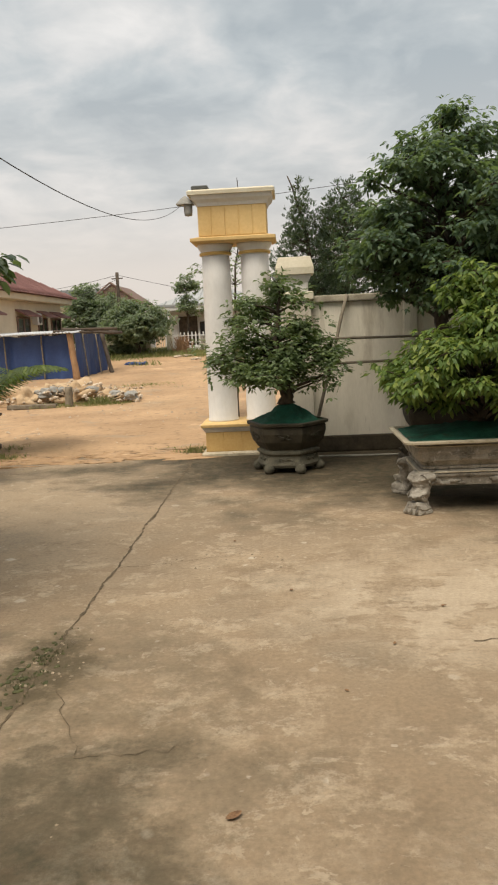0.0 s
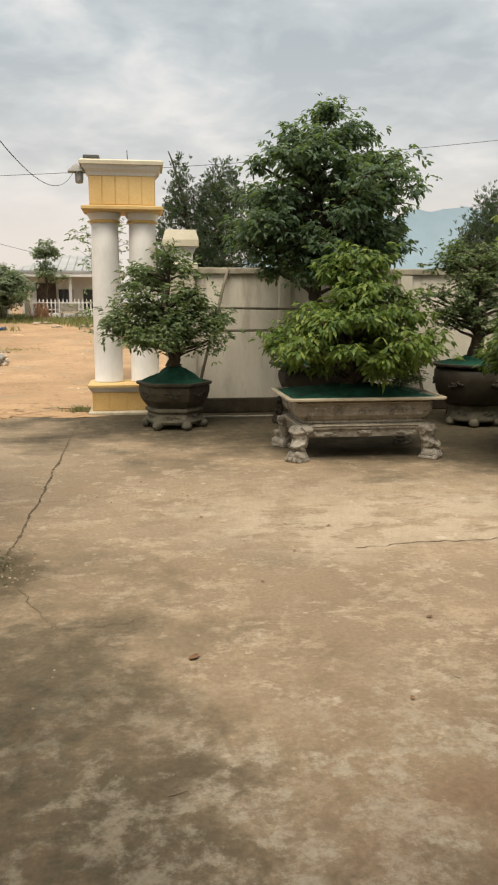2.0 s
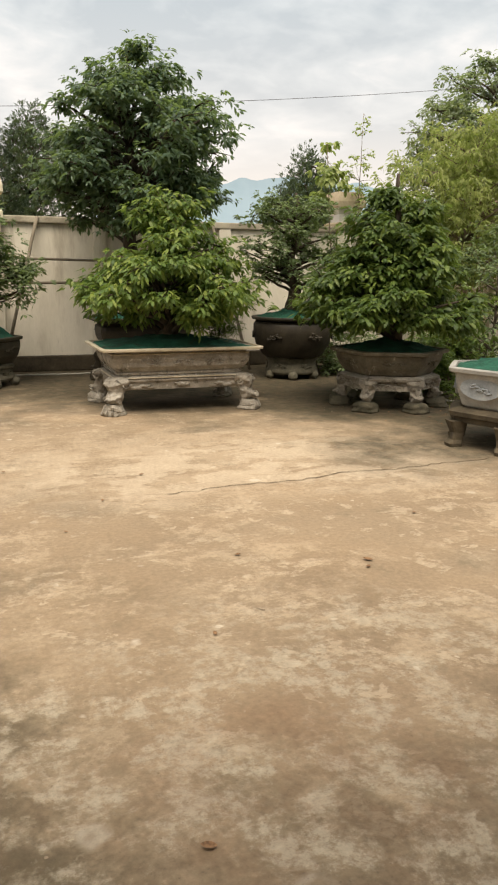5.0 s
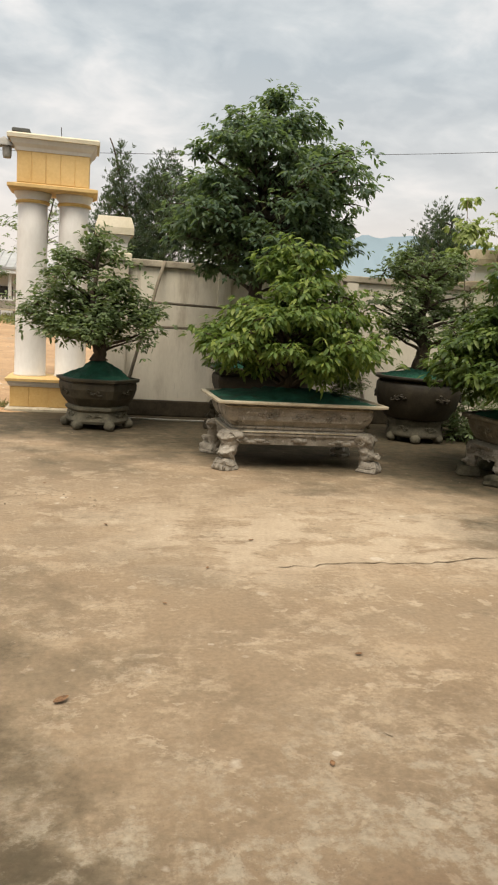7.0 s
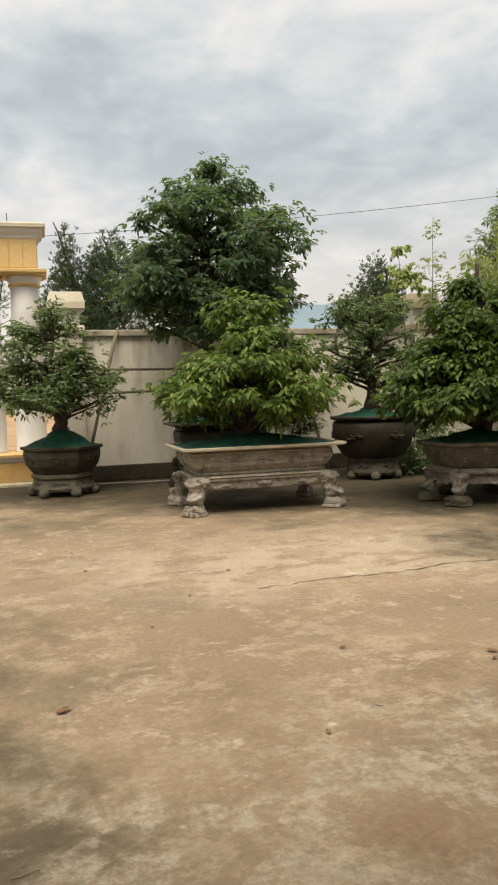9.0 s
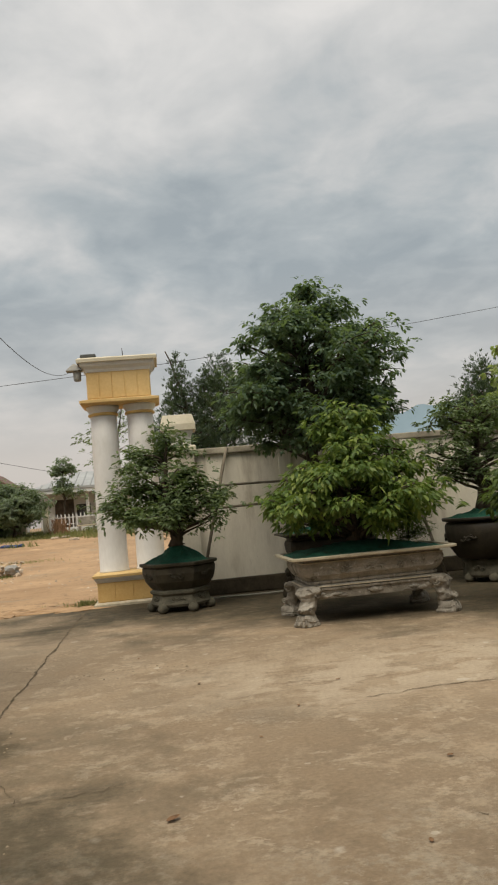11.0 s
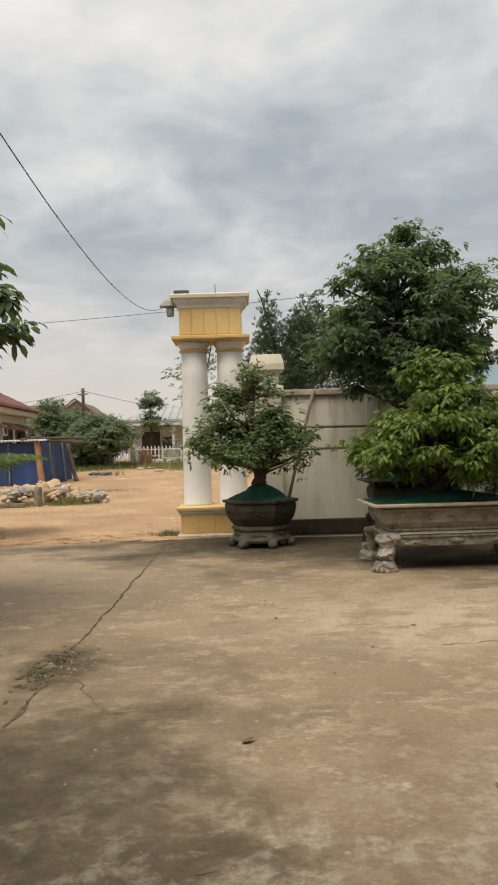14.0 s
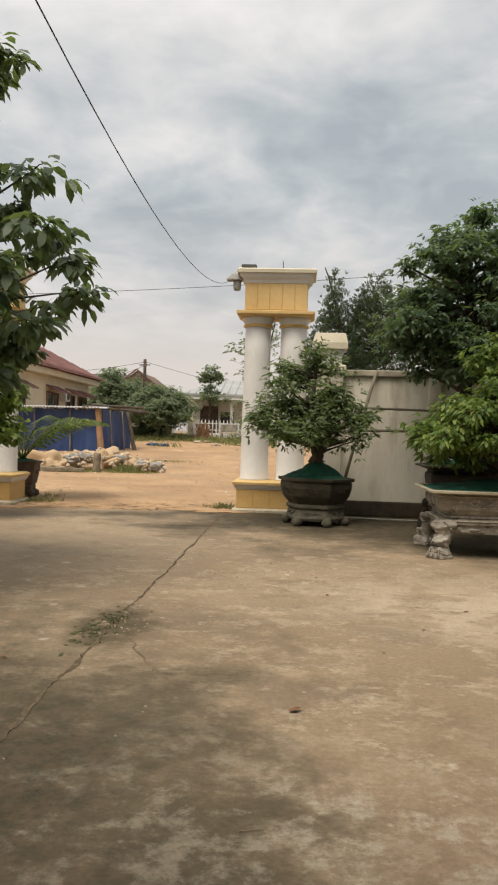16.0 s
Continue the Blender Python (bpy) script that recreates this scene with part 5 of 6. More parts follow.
raw("water_pipe", vs, fs, HOSE, label="thin pale plastic pipe lying beside the pots", smooth=True, category="pipe")
pole("metal_post", (-1.59, 2.06, 0.0), (-1.755, 2.06, 1.75), 0.021, METAL, label="dark thin metal post standing on the yard", category="post")

# ---- planting by the wall ----
tree("young_tree", (7.0, 8.9, 0.0), "pale feathery young tree with several thin stems", [(0, 0, 0), (0.1, 0, 0.8), (-0.1, 0, 1.6), (0.1, 0, 2.6), (0.1, 0, 3.6)], 0.055,
     [(1.3, 0.9), (1.9, 1.45), (2.5, 1.65), (2.95, 1.35), (3.3, 0.85), (3.65, 0.2)], (0.05, 0), 105, 26, 0.26, (0.085, 0.024), 8, L_FEATHER, 21, bark=PALEBARK, droop=0.9, flat=0.8, fill=(0.2, 1.0))
tree("young_tree", (5.0, 9.4, 0.0), "thin pale sapling with rounded leaves reaching over the wall", [(0, 0, 0), (0.05, 0, 1.2), (-0.05, 0, 2.2), (-0.12, 0, 3.2)], 0.020,
     [(2.45, 0.24), (2.7, 0.26), (2.9, 0.16), (3.1, 0.18), (3.3, 0.10)], (-0.04, 0), 9, 8, 0.10, (0.095, 0.065), 5, L_PALE, 22, bark=PALEBARK, droop=0.9, flat=0.9, fill=(0.1, 1.0))
tree("young_tree", (5.5, 9.5, 0.0), "tall thin sapling with a nearly bare tip", [(0, 0, 0), (0.03, 0, 1.2), (-0.03, 0, 2.4), (0.0, 0, 3.65)], 0.016,
     [(2.5, 0.30), (2.8, 0.22), (3.1, 0.10), (3.6, 0.05)], (0, 0), 16, 6, 0.08, (0.055, 0.03), 5, L_PALE, 25, bark=PALEBARK, droop=0.4, flat=0.9, fill=(0.1, 1.0))
tree("young_tree", (8.3, 8.6, 0.0), "spreading yellow-green young tree with several thin stems", [(0, 0, 0), (-0.1, 0, 0.8), (0.1, 0, 1.6), (-0.1, 0, 2.4), (0.1, 0, 3.2)], 0.06,
     [(1.3, 0.9), (1.9, 1.4), (2.5, 1.5), (3.0, 1.3), (3.5, 0.8), (3.9, 0.2)], (0.0, 0), 85, 26, 0.26, (0.09, 0.028), 8, L_FEATHER, 26, bark=PALEBARK, droop=0.9, flat=0.8, fill=(0.2, 1.0))
tree("shrub", (5.6, 7.2, 0.0), "low green shrub beside the hexagonal pot", [(0, 0, 0), (0.02, 0, 0.2), (0, 0, 0.6)], 0.03,
     [(0.1, 0.40), (0.4, 0.5), (0.7, 0.35), (0.95, 0.1)], (0, 0), 40, 16, 0.16, (0.08, 0.03), 5, L_MID, 23, droop=0.3, flat=0.7, fill=(0.1, 1.0), category="shrub")
tree("shrub", (6.6, 7.6, 0.0), "tangled thin-leaved shrub by the wall", [(0, 0, 0), (0.02, 0, 0.5), (0, 0, 1.4)], 0.04,
     [(0.2, 0.7), (0.8, 0.9), (1.4, 0.7), (1.9, 0.2)], (0, 0), 60, 16, 0.22, (0.09, 0.03), 5, L_SMALL, 24, droop=0.4, flat=0.7, fill=(0.1, 1.0), category="shrub")

tree("shrub", (2.42, 6.85, 0.66), "fine-leaved dark shoots in the carved pot", [(0, 0, 0), (0.02, 0, 0.1), (0, 0, 0.2)], 0.012,
     [(0.04, 0.16), (0.14, 0.22), (0.24, 0.18), (0.32, 0.05)], (0, 0), 26, 18, 0.07, (0.05, 0.008), 7, L_MID, 27, droop=0.0, flat=0.8, fill=(0.1, 1.0), category="shrub")
tree("shrub", (5.05, 6.75, 0.0), "low leafy weeds at the foot of the wall", [(0, 0, 0), (0.02, 0, 0.1), (0, 0, 0.3)], 0.015,
     [(0.04, 0.45), (0.2, 0.5), (0.38, 0.3), (0.5, 0.1)], (0, 0), 50, 16, 0.12, (0.06, 0.026), 6, L_MID, 28, droop=0.2, flat=0.7, fill=(0.1, 1.0), category="shrub")

tree("shrub", (4.95, 8.9, 0.0), "dry brown-green weeds between the pots and the wall", [(0, 0, 0), (0.02, 0, 0.2), (0, 0, 0.5)], 0.015,
     [(0.05, 0.6), (0.3, 0.7), (0.55, 0.5), (0.85, 0.1)], (0, 0), 60, 14, 0.18, (0.08, 0.022), 6, L_SMALL, 29, droop=0.2, flat=0.8, fill=(0.1, 1.0), category="shrub")

# ---- trees behind the wall ----
conifer = dict(droop=-0.9, flat=1.5, fill=(0.15, 1.0), spread=0.7)
tree("conifer_tree", (0.52, 13.2, -0.05), "dusky feathery conifer with a bare leaning tip", [(0, 0, 0), (0.05, 0, 1.5), (0.0, 0, 3.0), (-0.10, 0, 3.6), (-0.34, 0, 4.3)], 0.07,
     [(1.0, 0.6), (2.0, 0.72), (2.8, 0.56), (3.2, 0.40), (3.5, 0.26), (3.75, 0.12), (4.1, 0.04)], (-0.03, 0), 190, 24, 0.16, (0.075, 0.014), 10, L_CONIFER, 31, **conifer)
tree("conifer_tree", (1.18, 13.35, -0.05), "dusky feathery conifer with upright plumes behind the wall", [(0, 0, 0), (0.05, 0, 1.5), (-0.05, 0, 3.0), (-0.05, 0, 3.9)], 0.08,
     [(1.0, 0.6), (2.0, 0.72), (2.9, 0.60), (3.4, 0.46), (3.8, 0.26), (4.05, 0.10)], (0.0, 0), 210, 24, 0.16, (0.075, 0.014), 10, L_CONIFER, 36, **conifer)
tree("conifer_tree", (6.45, 13.4, -0.05), "dark small conifer behind the wall", [(0, 0, 0), (0.05, 0, 1.5), (0.1, 0, 3.0), (0.16, 0, 3.6)], 0.08,
     [(1.6, 0.8), (2.3, 0.80), (2.8, 0.66), (3.15, 0.46), (3.45, 0.30), (3.7, 0.08)], (0.0, 0), 210, 24, 0.17, (0.08, 0.015), 10, L_CONIFER, 32, **conifer)
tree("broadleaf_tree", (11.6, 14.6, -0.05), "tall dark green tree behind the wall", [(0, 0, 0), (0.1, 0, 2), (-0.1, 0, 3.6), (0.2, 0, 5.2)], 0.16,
     [(2.0, 1.6), (3.2, 1.9), (4.3, 1.9), (5.2, 1.5), (5.9, 0.8), (6.4, 0.3)], (-0.02, 0), 170, 28, 0.36, (0.14, 0.05), 6, L_FAR_HAZE, 33, droop=0.4, flat=0.7, fill=(0.2, 1.0))
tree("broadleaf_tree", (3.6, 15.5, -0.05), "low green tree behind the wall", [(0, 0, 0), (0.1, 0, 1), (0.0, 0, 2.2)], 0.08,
     [(1.0, 0.9), (1.8, 1.0), (2.4, 0.7), (2.75, 0.2)], (0, 0), 50, 20, 0.3, (0.12, 0.05), 6, L_FAR_HAZE, 34, droop=0.4, flat=0.7, fill=(0.2, 1.0))
tree("thin_tree", (-1.0, 15.0, -0.05), "thin half-bare tree behind the gate pillar", [(0, 0, 0), (0.05, 0, 1.5), (0.1, 0, 3.0), (0.3, 0, 3.9)], 0.04,
     [(0.8, 0.6), (1.8, 0.9), (2.8, 0.8), (3.6, 0.4), (4.0, 0.1)], (0, 0), 40, 7, 0.28, (0.10, 0.04), 5, L_SMALL, 35, droop=0.2, flat=1.0, fill=(0.2, 1.0))

# ---- the lane beyond the gate ----
vs, fs = [], []
rng = random.Random(77)
for cx, cy, n, sp, h in ((-1.30, 10.35, 110, 0.26, 0.13), (-4.15, 10.4, 120, 0.40, 0.12), (-1.6, 10.9, 50, 0.5, 0.06), (-4.8, 11.5, 80, 0.7, 0.10)):
    for _ in range(n):
        a, q = rng.uniform(0, 6.28), sp * rng.random()
        tuft(vs, fs, rng, cx + q * math.cos(a), cy + q * 0.6 * math.sin(a), -0.05, 7, h * rng.uniform(0.4, 1.1), 0.0028, 0.06)
for cx, cy, n, sp, h in ((5.05, 6.0, 50, 0.5, 0.07), (5.5, 5.5, 40, 0.5, 0.06), (5.2, 7.4, 60, 0.6, 0.10)):
    for _ in range(n):
        a, q = rng.uniform(0, 6.28), sp * rng.random()
        tuft(vs, fs, rng, cx + q * math.cos(a), cy + q * math.sin(a), 0.0, 6, h * rng.uniform(0.4, 1.1), 0.004, 0.04)
raw("weeds", vs, fs, GRASS, label="dry green weeds round the foot of the gate", category="weeds", kind="stuff")
vs, fs = [], []
for _ in range(2600):
    x, y = rng.uniform(-16, 3), 30 + 13 * math.sqrt(rng.random())
    if noise.noise(Vector((x * 0.25, y * 0.25, 2))) + (y - 35.2) * 0.12 < 0.0 or (x > -5 and y < 33):
        continue
    tuft(vs, fs, rng, x, y, ground_z(y) - 0.03, 7, 0.28, 0.022, 0.35)
for _ in range(150):
    tuft(vs, fs, rng, rng.uniform(-6.4, -4.0), rng.uniform(18.3, 19.2), ground_z(19) + 0.0, 9, 0.08, 0.006, 0.22)
for _ in range(90):
    tuft(vs, fs, rng, rng.gauss(-4.6, 0.5), rng.gauss(24.5, 0.7), ground_z(24), 7, 0.06, 0.007, 0.35)
for _ in range(30):
    tuft(vs, fs, rng, -4.75 + rng.gauss(0, 0.16), 18.8 + rng.gauss(0, 0.1), ground_z(19) + 0.02, 7, 0.20, 0.009, 0.12)
raw("grass", vs, fs, GRASS, label="rough dry grass along the edge of the lane", category="grass", kind="stuff")

# rubble heap
heap = thing("rubble_heap", (-5.9, 19.7, ground_z(19.7)), "low heap of pale rubble, sacks and sand", "rubble", kind="stuff")
bm = bmesh.new()
for k in range(12):
    x = rng.uniform(-2.2, 1.7)
    lump(bm, (x, rng.uniform(-0.3, 0.7), 0.0), (rng.uniform(0.5, 0.9), rng.uniform(0.4, 0.6), rng.uniform(0.24, 0.52) * (1 - 0.18 * abs(x))), k, 4, 0.7, 3.2)
part("sand", bm, SAND, heap, "pale sandy mound", True)
bm = bmesh.new()
for k in range(420):
    x = rng.uniform(-2.3, 2.1)
    y = rng.uniform(-0.85, 0.3)
    s = rng.uniform(0.018, 0.03 + 0.07 * rng.random())
    lump(bm, (x, y, max(0.02, 0.62 - 0.12 * abs(x) - 0.3 * abs(y)) * rng.uniform(0.2, 1.0)), (s, s * rng.uniform(0.6, 1.2), s * rng.uniform(0.5, 0.9)), k + 40, 1, 0.5, 2)
part("stones", bm, RUBBLE, heap)
bm = bmesh.new()
for k in range(14):
    x, q = rng.uniform(-1.9, 2.0), rng.uniform(0.10, 0.24)
    lump(bm, (x, rng.uniform(-0.8, -0.2), max(0.08, 0.46 - 0.14 * abs(x)) * rng.uniform(0.5, 1.0)), (q, q * 0.8, q * rng.uniform(0.4, 0.7)), k + 400, 2, 0.8, 2.4)
part("broken_blocks", bm, WHITEPOT, heap, "pale broken plaster blocks and sacks")
pole("stump_post", (-5.48, 18.6, ground_z(18.6) - 0.05), (-5.47, 18.62, ground_z(18.6) + 0.50), 0.10, BAMBOO, label="short grey wooden post in the rubble", category="post", sides=8, wob=0.006)
plank = part("plank", blk(-7.0, -5.75, 18.35, 18.5, 0.0, 0.10, bevel=0.01), BAMBOO, None)
tagged(plank, "weathered plank lying along the rubble heap", "plank")
for k, (x, y, s) in enumerate(((-6.5, 33, 0.5), (-3.9, 34.5, 0.35), (-2.8, 35, 0.3), (-5.0, 36.5, 0.4))):
    bm = bmesh.new()
    for j in range(5):
        lump(bm, (x + rng.uniform(-s, s), y + rng.uniform(-s, s) * 0.5, ground_z(y) + 0.04), (s * 0.4, s * 0.3, s * 0.18), j + k * 7, 2, 0.5, 2)
    ob = part("debris", bm, TARP if k == 0 else RUBBLE, None)
    tagged(ob, "crumpled blue plastic sheet on the ground" if k == 0 else "small pile of pale building waste on the ground", "debris")
brush = thing("brush_pile", (-5.3, 38.6, ground_z(38.6)), "pile of cut reddish branches on the grass", "brushwood", kind="stuff")
vs, fs = [], []
for _ in range(120):
    a, q = rng.uniform(0, 6.28), rng.uniform(0, 0.6)
    p = Vector((q * math.cos(a), q * math.sin(a) * 0.6, 0.0))
    tube(vs, fs, [p, p * 0.5 + Vector((rng.uniform(-0.4, 0.4), rng.uniform(-0.3, 0.3), rng.uniform(0.4, 0.95)))], [0.02, 0.008], 4)
raw("sticks", vs, fs, LOG, brush)


# blue tarpaulin shed
def tarp_sheet(a, b, z0, z1, parent, seed, folds=7):
    """A hanging tarpaulin between two posts, with folds."""
    vs, fs, n, m = [], [], 60, 8
    d = Vector((b[0] - a[0], b[1] - a[1], 0))
    nrm = Vector((d.y, -d.x, 0)).normalized()
    for j in range(m + 1):
        for i in range(n + 1):
            u, w = i / n, j / m
            p = Vector((*a, 0)) + d * u + nrm * (0.05 * math.sin(u * folds * 6.28 + seed) * (1 - 0.4 * w) + 0.08 * noise.noise(Vector((u * 6, w * 2, seed))))
            vs.append((p.x, p.y, z0 + (z1 - z0) * w + (0.03 * math.sin(u * folds * 3.1) if j == m else 0)))
    fs = [(j * (n + 1) + i, j * (n + 1) + i + 1, (j + 1) * (n + 1) + i + 1, (j + 1) * (n + 1) + i) for j in range(m) for i in range(n)]
    return raw("tarpaulin", vs, fs, TARP, parent, "blue plastic tarpaulin", True)


SC, SL, SR = (-7.75, 27.5), (-13.2, 28.6), (-7.5, 31.2)
zg = ground_z(28)
shed = thing("shed", (0, 0, 0), "makeshift shed hung with blue tarpaulin on log posts", "shed")
tarp_sheet(SL, SC, zg - 0.15, 1.86, shed, 1.0, 9)
tarp_sheet(SC, SR, zg - 0.1, 1.87, shed, 2.0, 5)
vs, fs = [], []
n = 90
for j, (yy, zz) in enumerate(((-0.45, 1.93), (2.8, 2.03))):
    for i in range(n + 1):
        x = SL[0] - 0.3 + (SC[0] - SL[0] + 0.35) * i / n
        y = SL[1] + (SC[1] - SL[1]) * i / n + yy
        vs.append((x, y, zz + (0.028 if i % 2 else -0.028)))
fs = [(i, i + 1, n + 2 + i, n + 1 + i) for i in range(n)]
m0 = len(vs)
vs += [(x, y, z - 0.012) for x, y, z in vs]
fs += [tuple(m0 + q for q in f[::-1]) for f in fs]
fs += [(i, m0 + i, m0 + i + 1, i + 1) for i in range(n)]
raw("roof_sheet", vs, fs, TIN, shed, "white corrugated roof sheet")
pole("post", (SC[0] + 0.12, SC[1] - 0.25, zg - 0.2), (SC[0] - 0.10, SC[1] - 0.15, 1.92), 0.125, LOG, shed, "thick debarked log post", 10, 0.012)
pole("post", (SR[0] + 0.55, SR[1] - 1.2, zg - 0.2), (SR[0] + 0.05, SR[1] - 0.6, 1.84), 0.085, DARKWOOD, shed, "", 8, 0.012, 5)
for k in range(3):
    pole("post", (SC[0] - 1.2 - 1.5 * k, SC[1] + 0.12 + 0.28 * k, zg - 0.2), (SC[0] - 1.25 - 1.5 * k, SC[1] + 0.12 + 0.28 * k, 1.87), 0.03, BAMBOO, shed, "", 6, 0.01, k)
for k in range(2):
    pole("post", (SC[0] + 0.25 + 0.2 * k, SC[1] + 0.9 + 1.2 * k, zg - 0.2), (SC[0] + 0.1 + 0.2 * k, SC[1] + 0.9 + 1.2 * k, 1.87), 0.03, BAMBOO, shed, "", 6, 0.01, k + 9)
pole("roof_pole", (SC[0] - 0.6, SC[1] - 0.3, 1.97), (SR[0] + 0.9, SR[1] - 0.8, 1.85), 0.055, DARKWOOD, shed, "", 7, 0.02, 21)
pole("roof_pole", (SC[0] - 0.4, SC[1] + 0.2, 2.05), (SR[0] + 0.5, SR[1] + 0.2, 1.93), 0.05, DARKWOOD, shed, "", 7, 0.02, 22)
pole("roof_pole", (SC[0] - 0.7, SC[1] + 1.0, 2.07), (SC[0] + 1.3, SC[1] + 1.6, 2.0), 0.05, DARKWOOD, shed, "", 7, 0.02, 23)


# ---- houses ----
def hip_roof(x0, x1, y0, y1, z, h, inset, over, mat, parent, label=""):
    bm = bmesh.new()
    a = [bm.verts.new(p) for p in ((x0 - over, y0 - over, z), (x1 + over, y0 - over, z), (x1 + over, y1 + over, z), (x0 - over, y1 + over, z))]
    low_ = [bm.verts.new((v.co.x, v.co.y, z - 0.12)) for v in a]
    ym = (y0 + y1) / 2
    r = [bm.verts.new((x0 + inset, ym, z + h)), bm.verts.new((x1 - inset, ym, z + h))]
    bm.faces.new((a[0], a[1], r[1], r[0]))
    bm.faces.new((a[1], a[2], r[1]))
    bm.faces.new((a[2], a[3], r[0], r[1]))
    bm.faces.new((a[3], a[0], r[0]))
    for i in range(4):
        bm.faces.new((a[i], low_[i], low_[(i + 1) % 4], a[(i + 1) % 4]))
    bm.faces.new(low_)
    rf = part("roof", bm, mat, parent, label)
    nrib = int((x1 - x0 + 2 * over) / 0.45)
    for i in range(nrib + 1):
        x = x0 - over + (x1 - x0 + 2 * over) * i / nrib
        t0 = min(1.0, max(0.05, min(x - (x0 - over), (x1 + over) - x) / (inset + over)))
        pole("roof_rib", (x, y0 - over, z + 0.02), (x, y0 - over + (ym - y0 + over) * t0, z + h * t0 + 0.02), 0.035, mat, rf, "", 4)
    return rf


def window(parent, x0, x1, y, z0, z1, frame_mat, awning=None):
    """A recessed window in a wall facing the lane."""
    w = part("window", blk(x0, x1, y - 0.03, y + 0.05, z0, z1, bevel=0.0), DARKGLASS, parent)
    bm = bmesh.new()
    for a, b, c, d in ((x0 - 0.06, x0, z0 - 0.06, z1 + 0.06), (x1, x1 + 0.06, z0 - 0.06, z1 + 0.06), (x0, x1, z1, z1 + 0.06), (x0, x1, z0 - 0.06, z0), ((x0 + x1) / 2 - 0.025, (x0 + x1) / 2 + 0.025, z0, z1)):
        box(bm, a, b, y - 0.06, y - 0.001, c, d, bevel=0.008)
    part("frame", bm, frame_mat, w)
    if awning:
        bm = bmesh.new()
        v = [bm.verts.new(p) for p in ((x0 - 0.12, y, z1 + 0.35), (x1 + 0.12, y, z1 + 0.35), (x1 + 0.18, y - 0.6, z1 + 0.08), (x0 - 0.18, y - 0.6, z1 + 0.08))]
        u = [bm.verts.new(q.co + Vector((0, 0, -0.06))) for q in v]
        bm.faces.new(v)
        bm.faces.new(u[::-1])
        for i in range(4):
            bm.faces.new((v[i], u[i], u[(i + 1) % 4], v[(i + 1) % 4]))
        part("awning", bm, awning, w, "tiled red awning")
    return w


HB = 0.6


def turned_window(parent, x, y0, y1, z0, z1):
    """A window with a tiled awning in a wall that faces +x."""
    w = part("window", blk(x - 0.05, x + 0.03, y0, y1, z0, z1, bevel=0.0), DARKGLASS, parent)
    bm = bmesh.new()
    for a, b, c, d in ((y0 - 0.08, y0, z0 - 0.08, z1 + 0.08), (y1, y1 + 0.08, z0 - 0.08, z1 + 0.08), (y0, y1, z1, z1 + 0.08), (y0, y1, z0 - 0.08, z0), ((y0 + y1) / 2 - 0.05, (y0 + y1) / 2 + 0.05, z0, z1)):
        box(bm, x + 0.001, x + 0.07, a, b, c, d, bevel=0.008)
    part("frame", bm, BRICKRED, w, "red wooden frame")
    bm = bmesh.new()
    v = [bm.verts.new(p) for p in ((x, y0 - 0.15, z1 + 0.42), (x, y1 + 0.15, z1 + 0.42), (x + 0.6, y1 + 0.2, z1 + 0.12), (x + 0.6, y0 - 0.2, z1 + 0.12))]
    u = [bm.verts.new(q.co + Vector((0, 0, -0.07))) for q in v]
    bm.faces.new(v)
    bm.faces.new(u[::-1])
    for i in range(4):
        bm.faces.new((v[i], u[i], u[(i + 1) % 4], v[(i + 1) % 4]))
    part("awning", bm, REDROOF, w, "tiled red awning")
    return w


house = thing("house", (0, 0, 0), "cream plastered house with a red hipped roof", "house")
part("wall", blk(-16.2, -12.3, 27.0, 41.6, HB - 0.8, 3.76, bevel=0.02), HOUSEWALL, house)
part("fascia", blk(-16.6, -11.75, 26.6, 42.0, 3.54, 3.84, bevel=0.03), HOUSEWALL, house)
bm = bmesh.new()
ex0, ex1, ey0, ey1, ez, rx, rz = -16.9, -11.5, 26.3, 42.3, 3.86, -14.1, 5.35
c4 = [bm.verts.new(p) for p in ((ex0, ey0, ez), (ex1, ey0, ez), (ex1, ey1, ez), (ex0, ey1, ez))]
r2 = [bm.verts.new((rx, 29.5, rz)), bm.verts.new((rx, 39.3, rz))]
for f in ((c4[0], c4[1], r2[0]), (c4[1], c4[2], r2[1], r2[0]), (c4[2], c4[3], r2[1]), (c4[3], c4[0], r2[0], r2[1])):
    bm.faces.new(f)
bm.faces.new(c4[::-1])
roof1 = part("roof", bm, REDROOF, house, "red tiled hip roof")
for i in range(30):
    y = ey0 + 0.5 + 0.53 * i
    t0 = min(1.0, (y - ey0) / (29.5 - ey0), (ey1 - y) / (ey1 - 39.3))
    pole("roof_rib", (ex1, y, ez + 0.02), (ex1 + (rx - ex1) * t0, y, ez + (rz - ez) * t0 + 0.02), 0.04, REDROOF, roof1, "", 4)
for y0, y1 in ((30.2, 31.6), (34.6, 36.2), (37.6, 38.9), (39.7, 41.2)):
    turned_window(house, -12.3, y0, y1, 1.72, 2.75)
ac = part("air_conditioner", blk(-12.28, -11.98, 36.6, 37.3, 2.45, 3.0, bevel=0.03), TIN, house, "white air conditioner box")
part("fan_grille", lathe([(0.2, 0), (0.2, 0.02), (0.15, 0.03)], 20), METAL, ac).matrix_basis = pose(-11.98, 36.95, 2.72, 0, 90, 0)

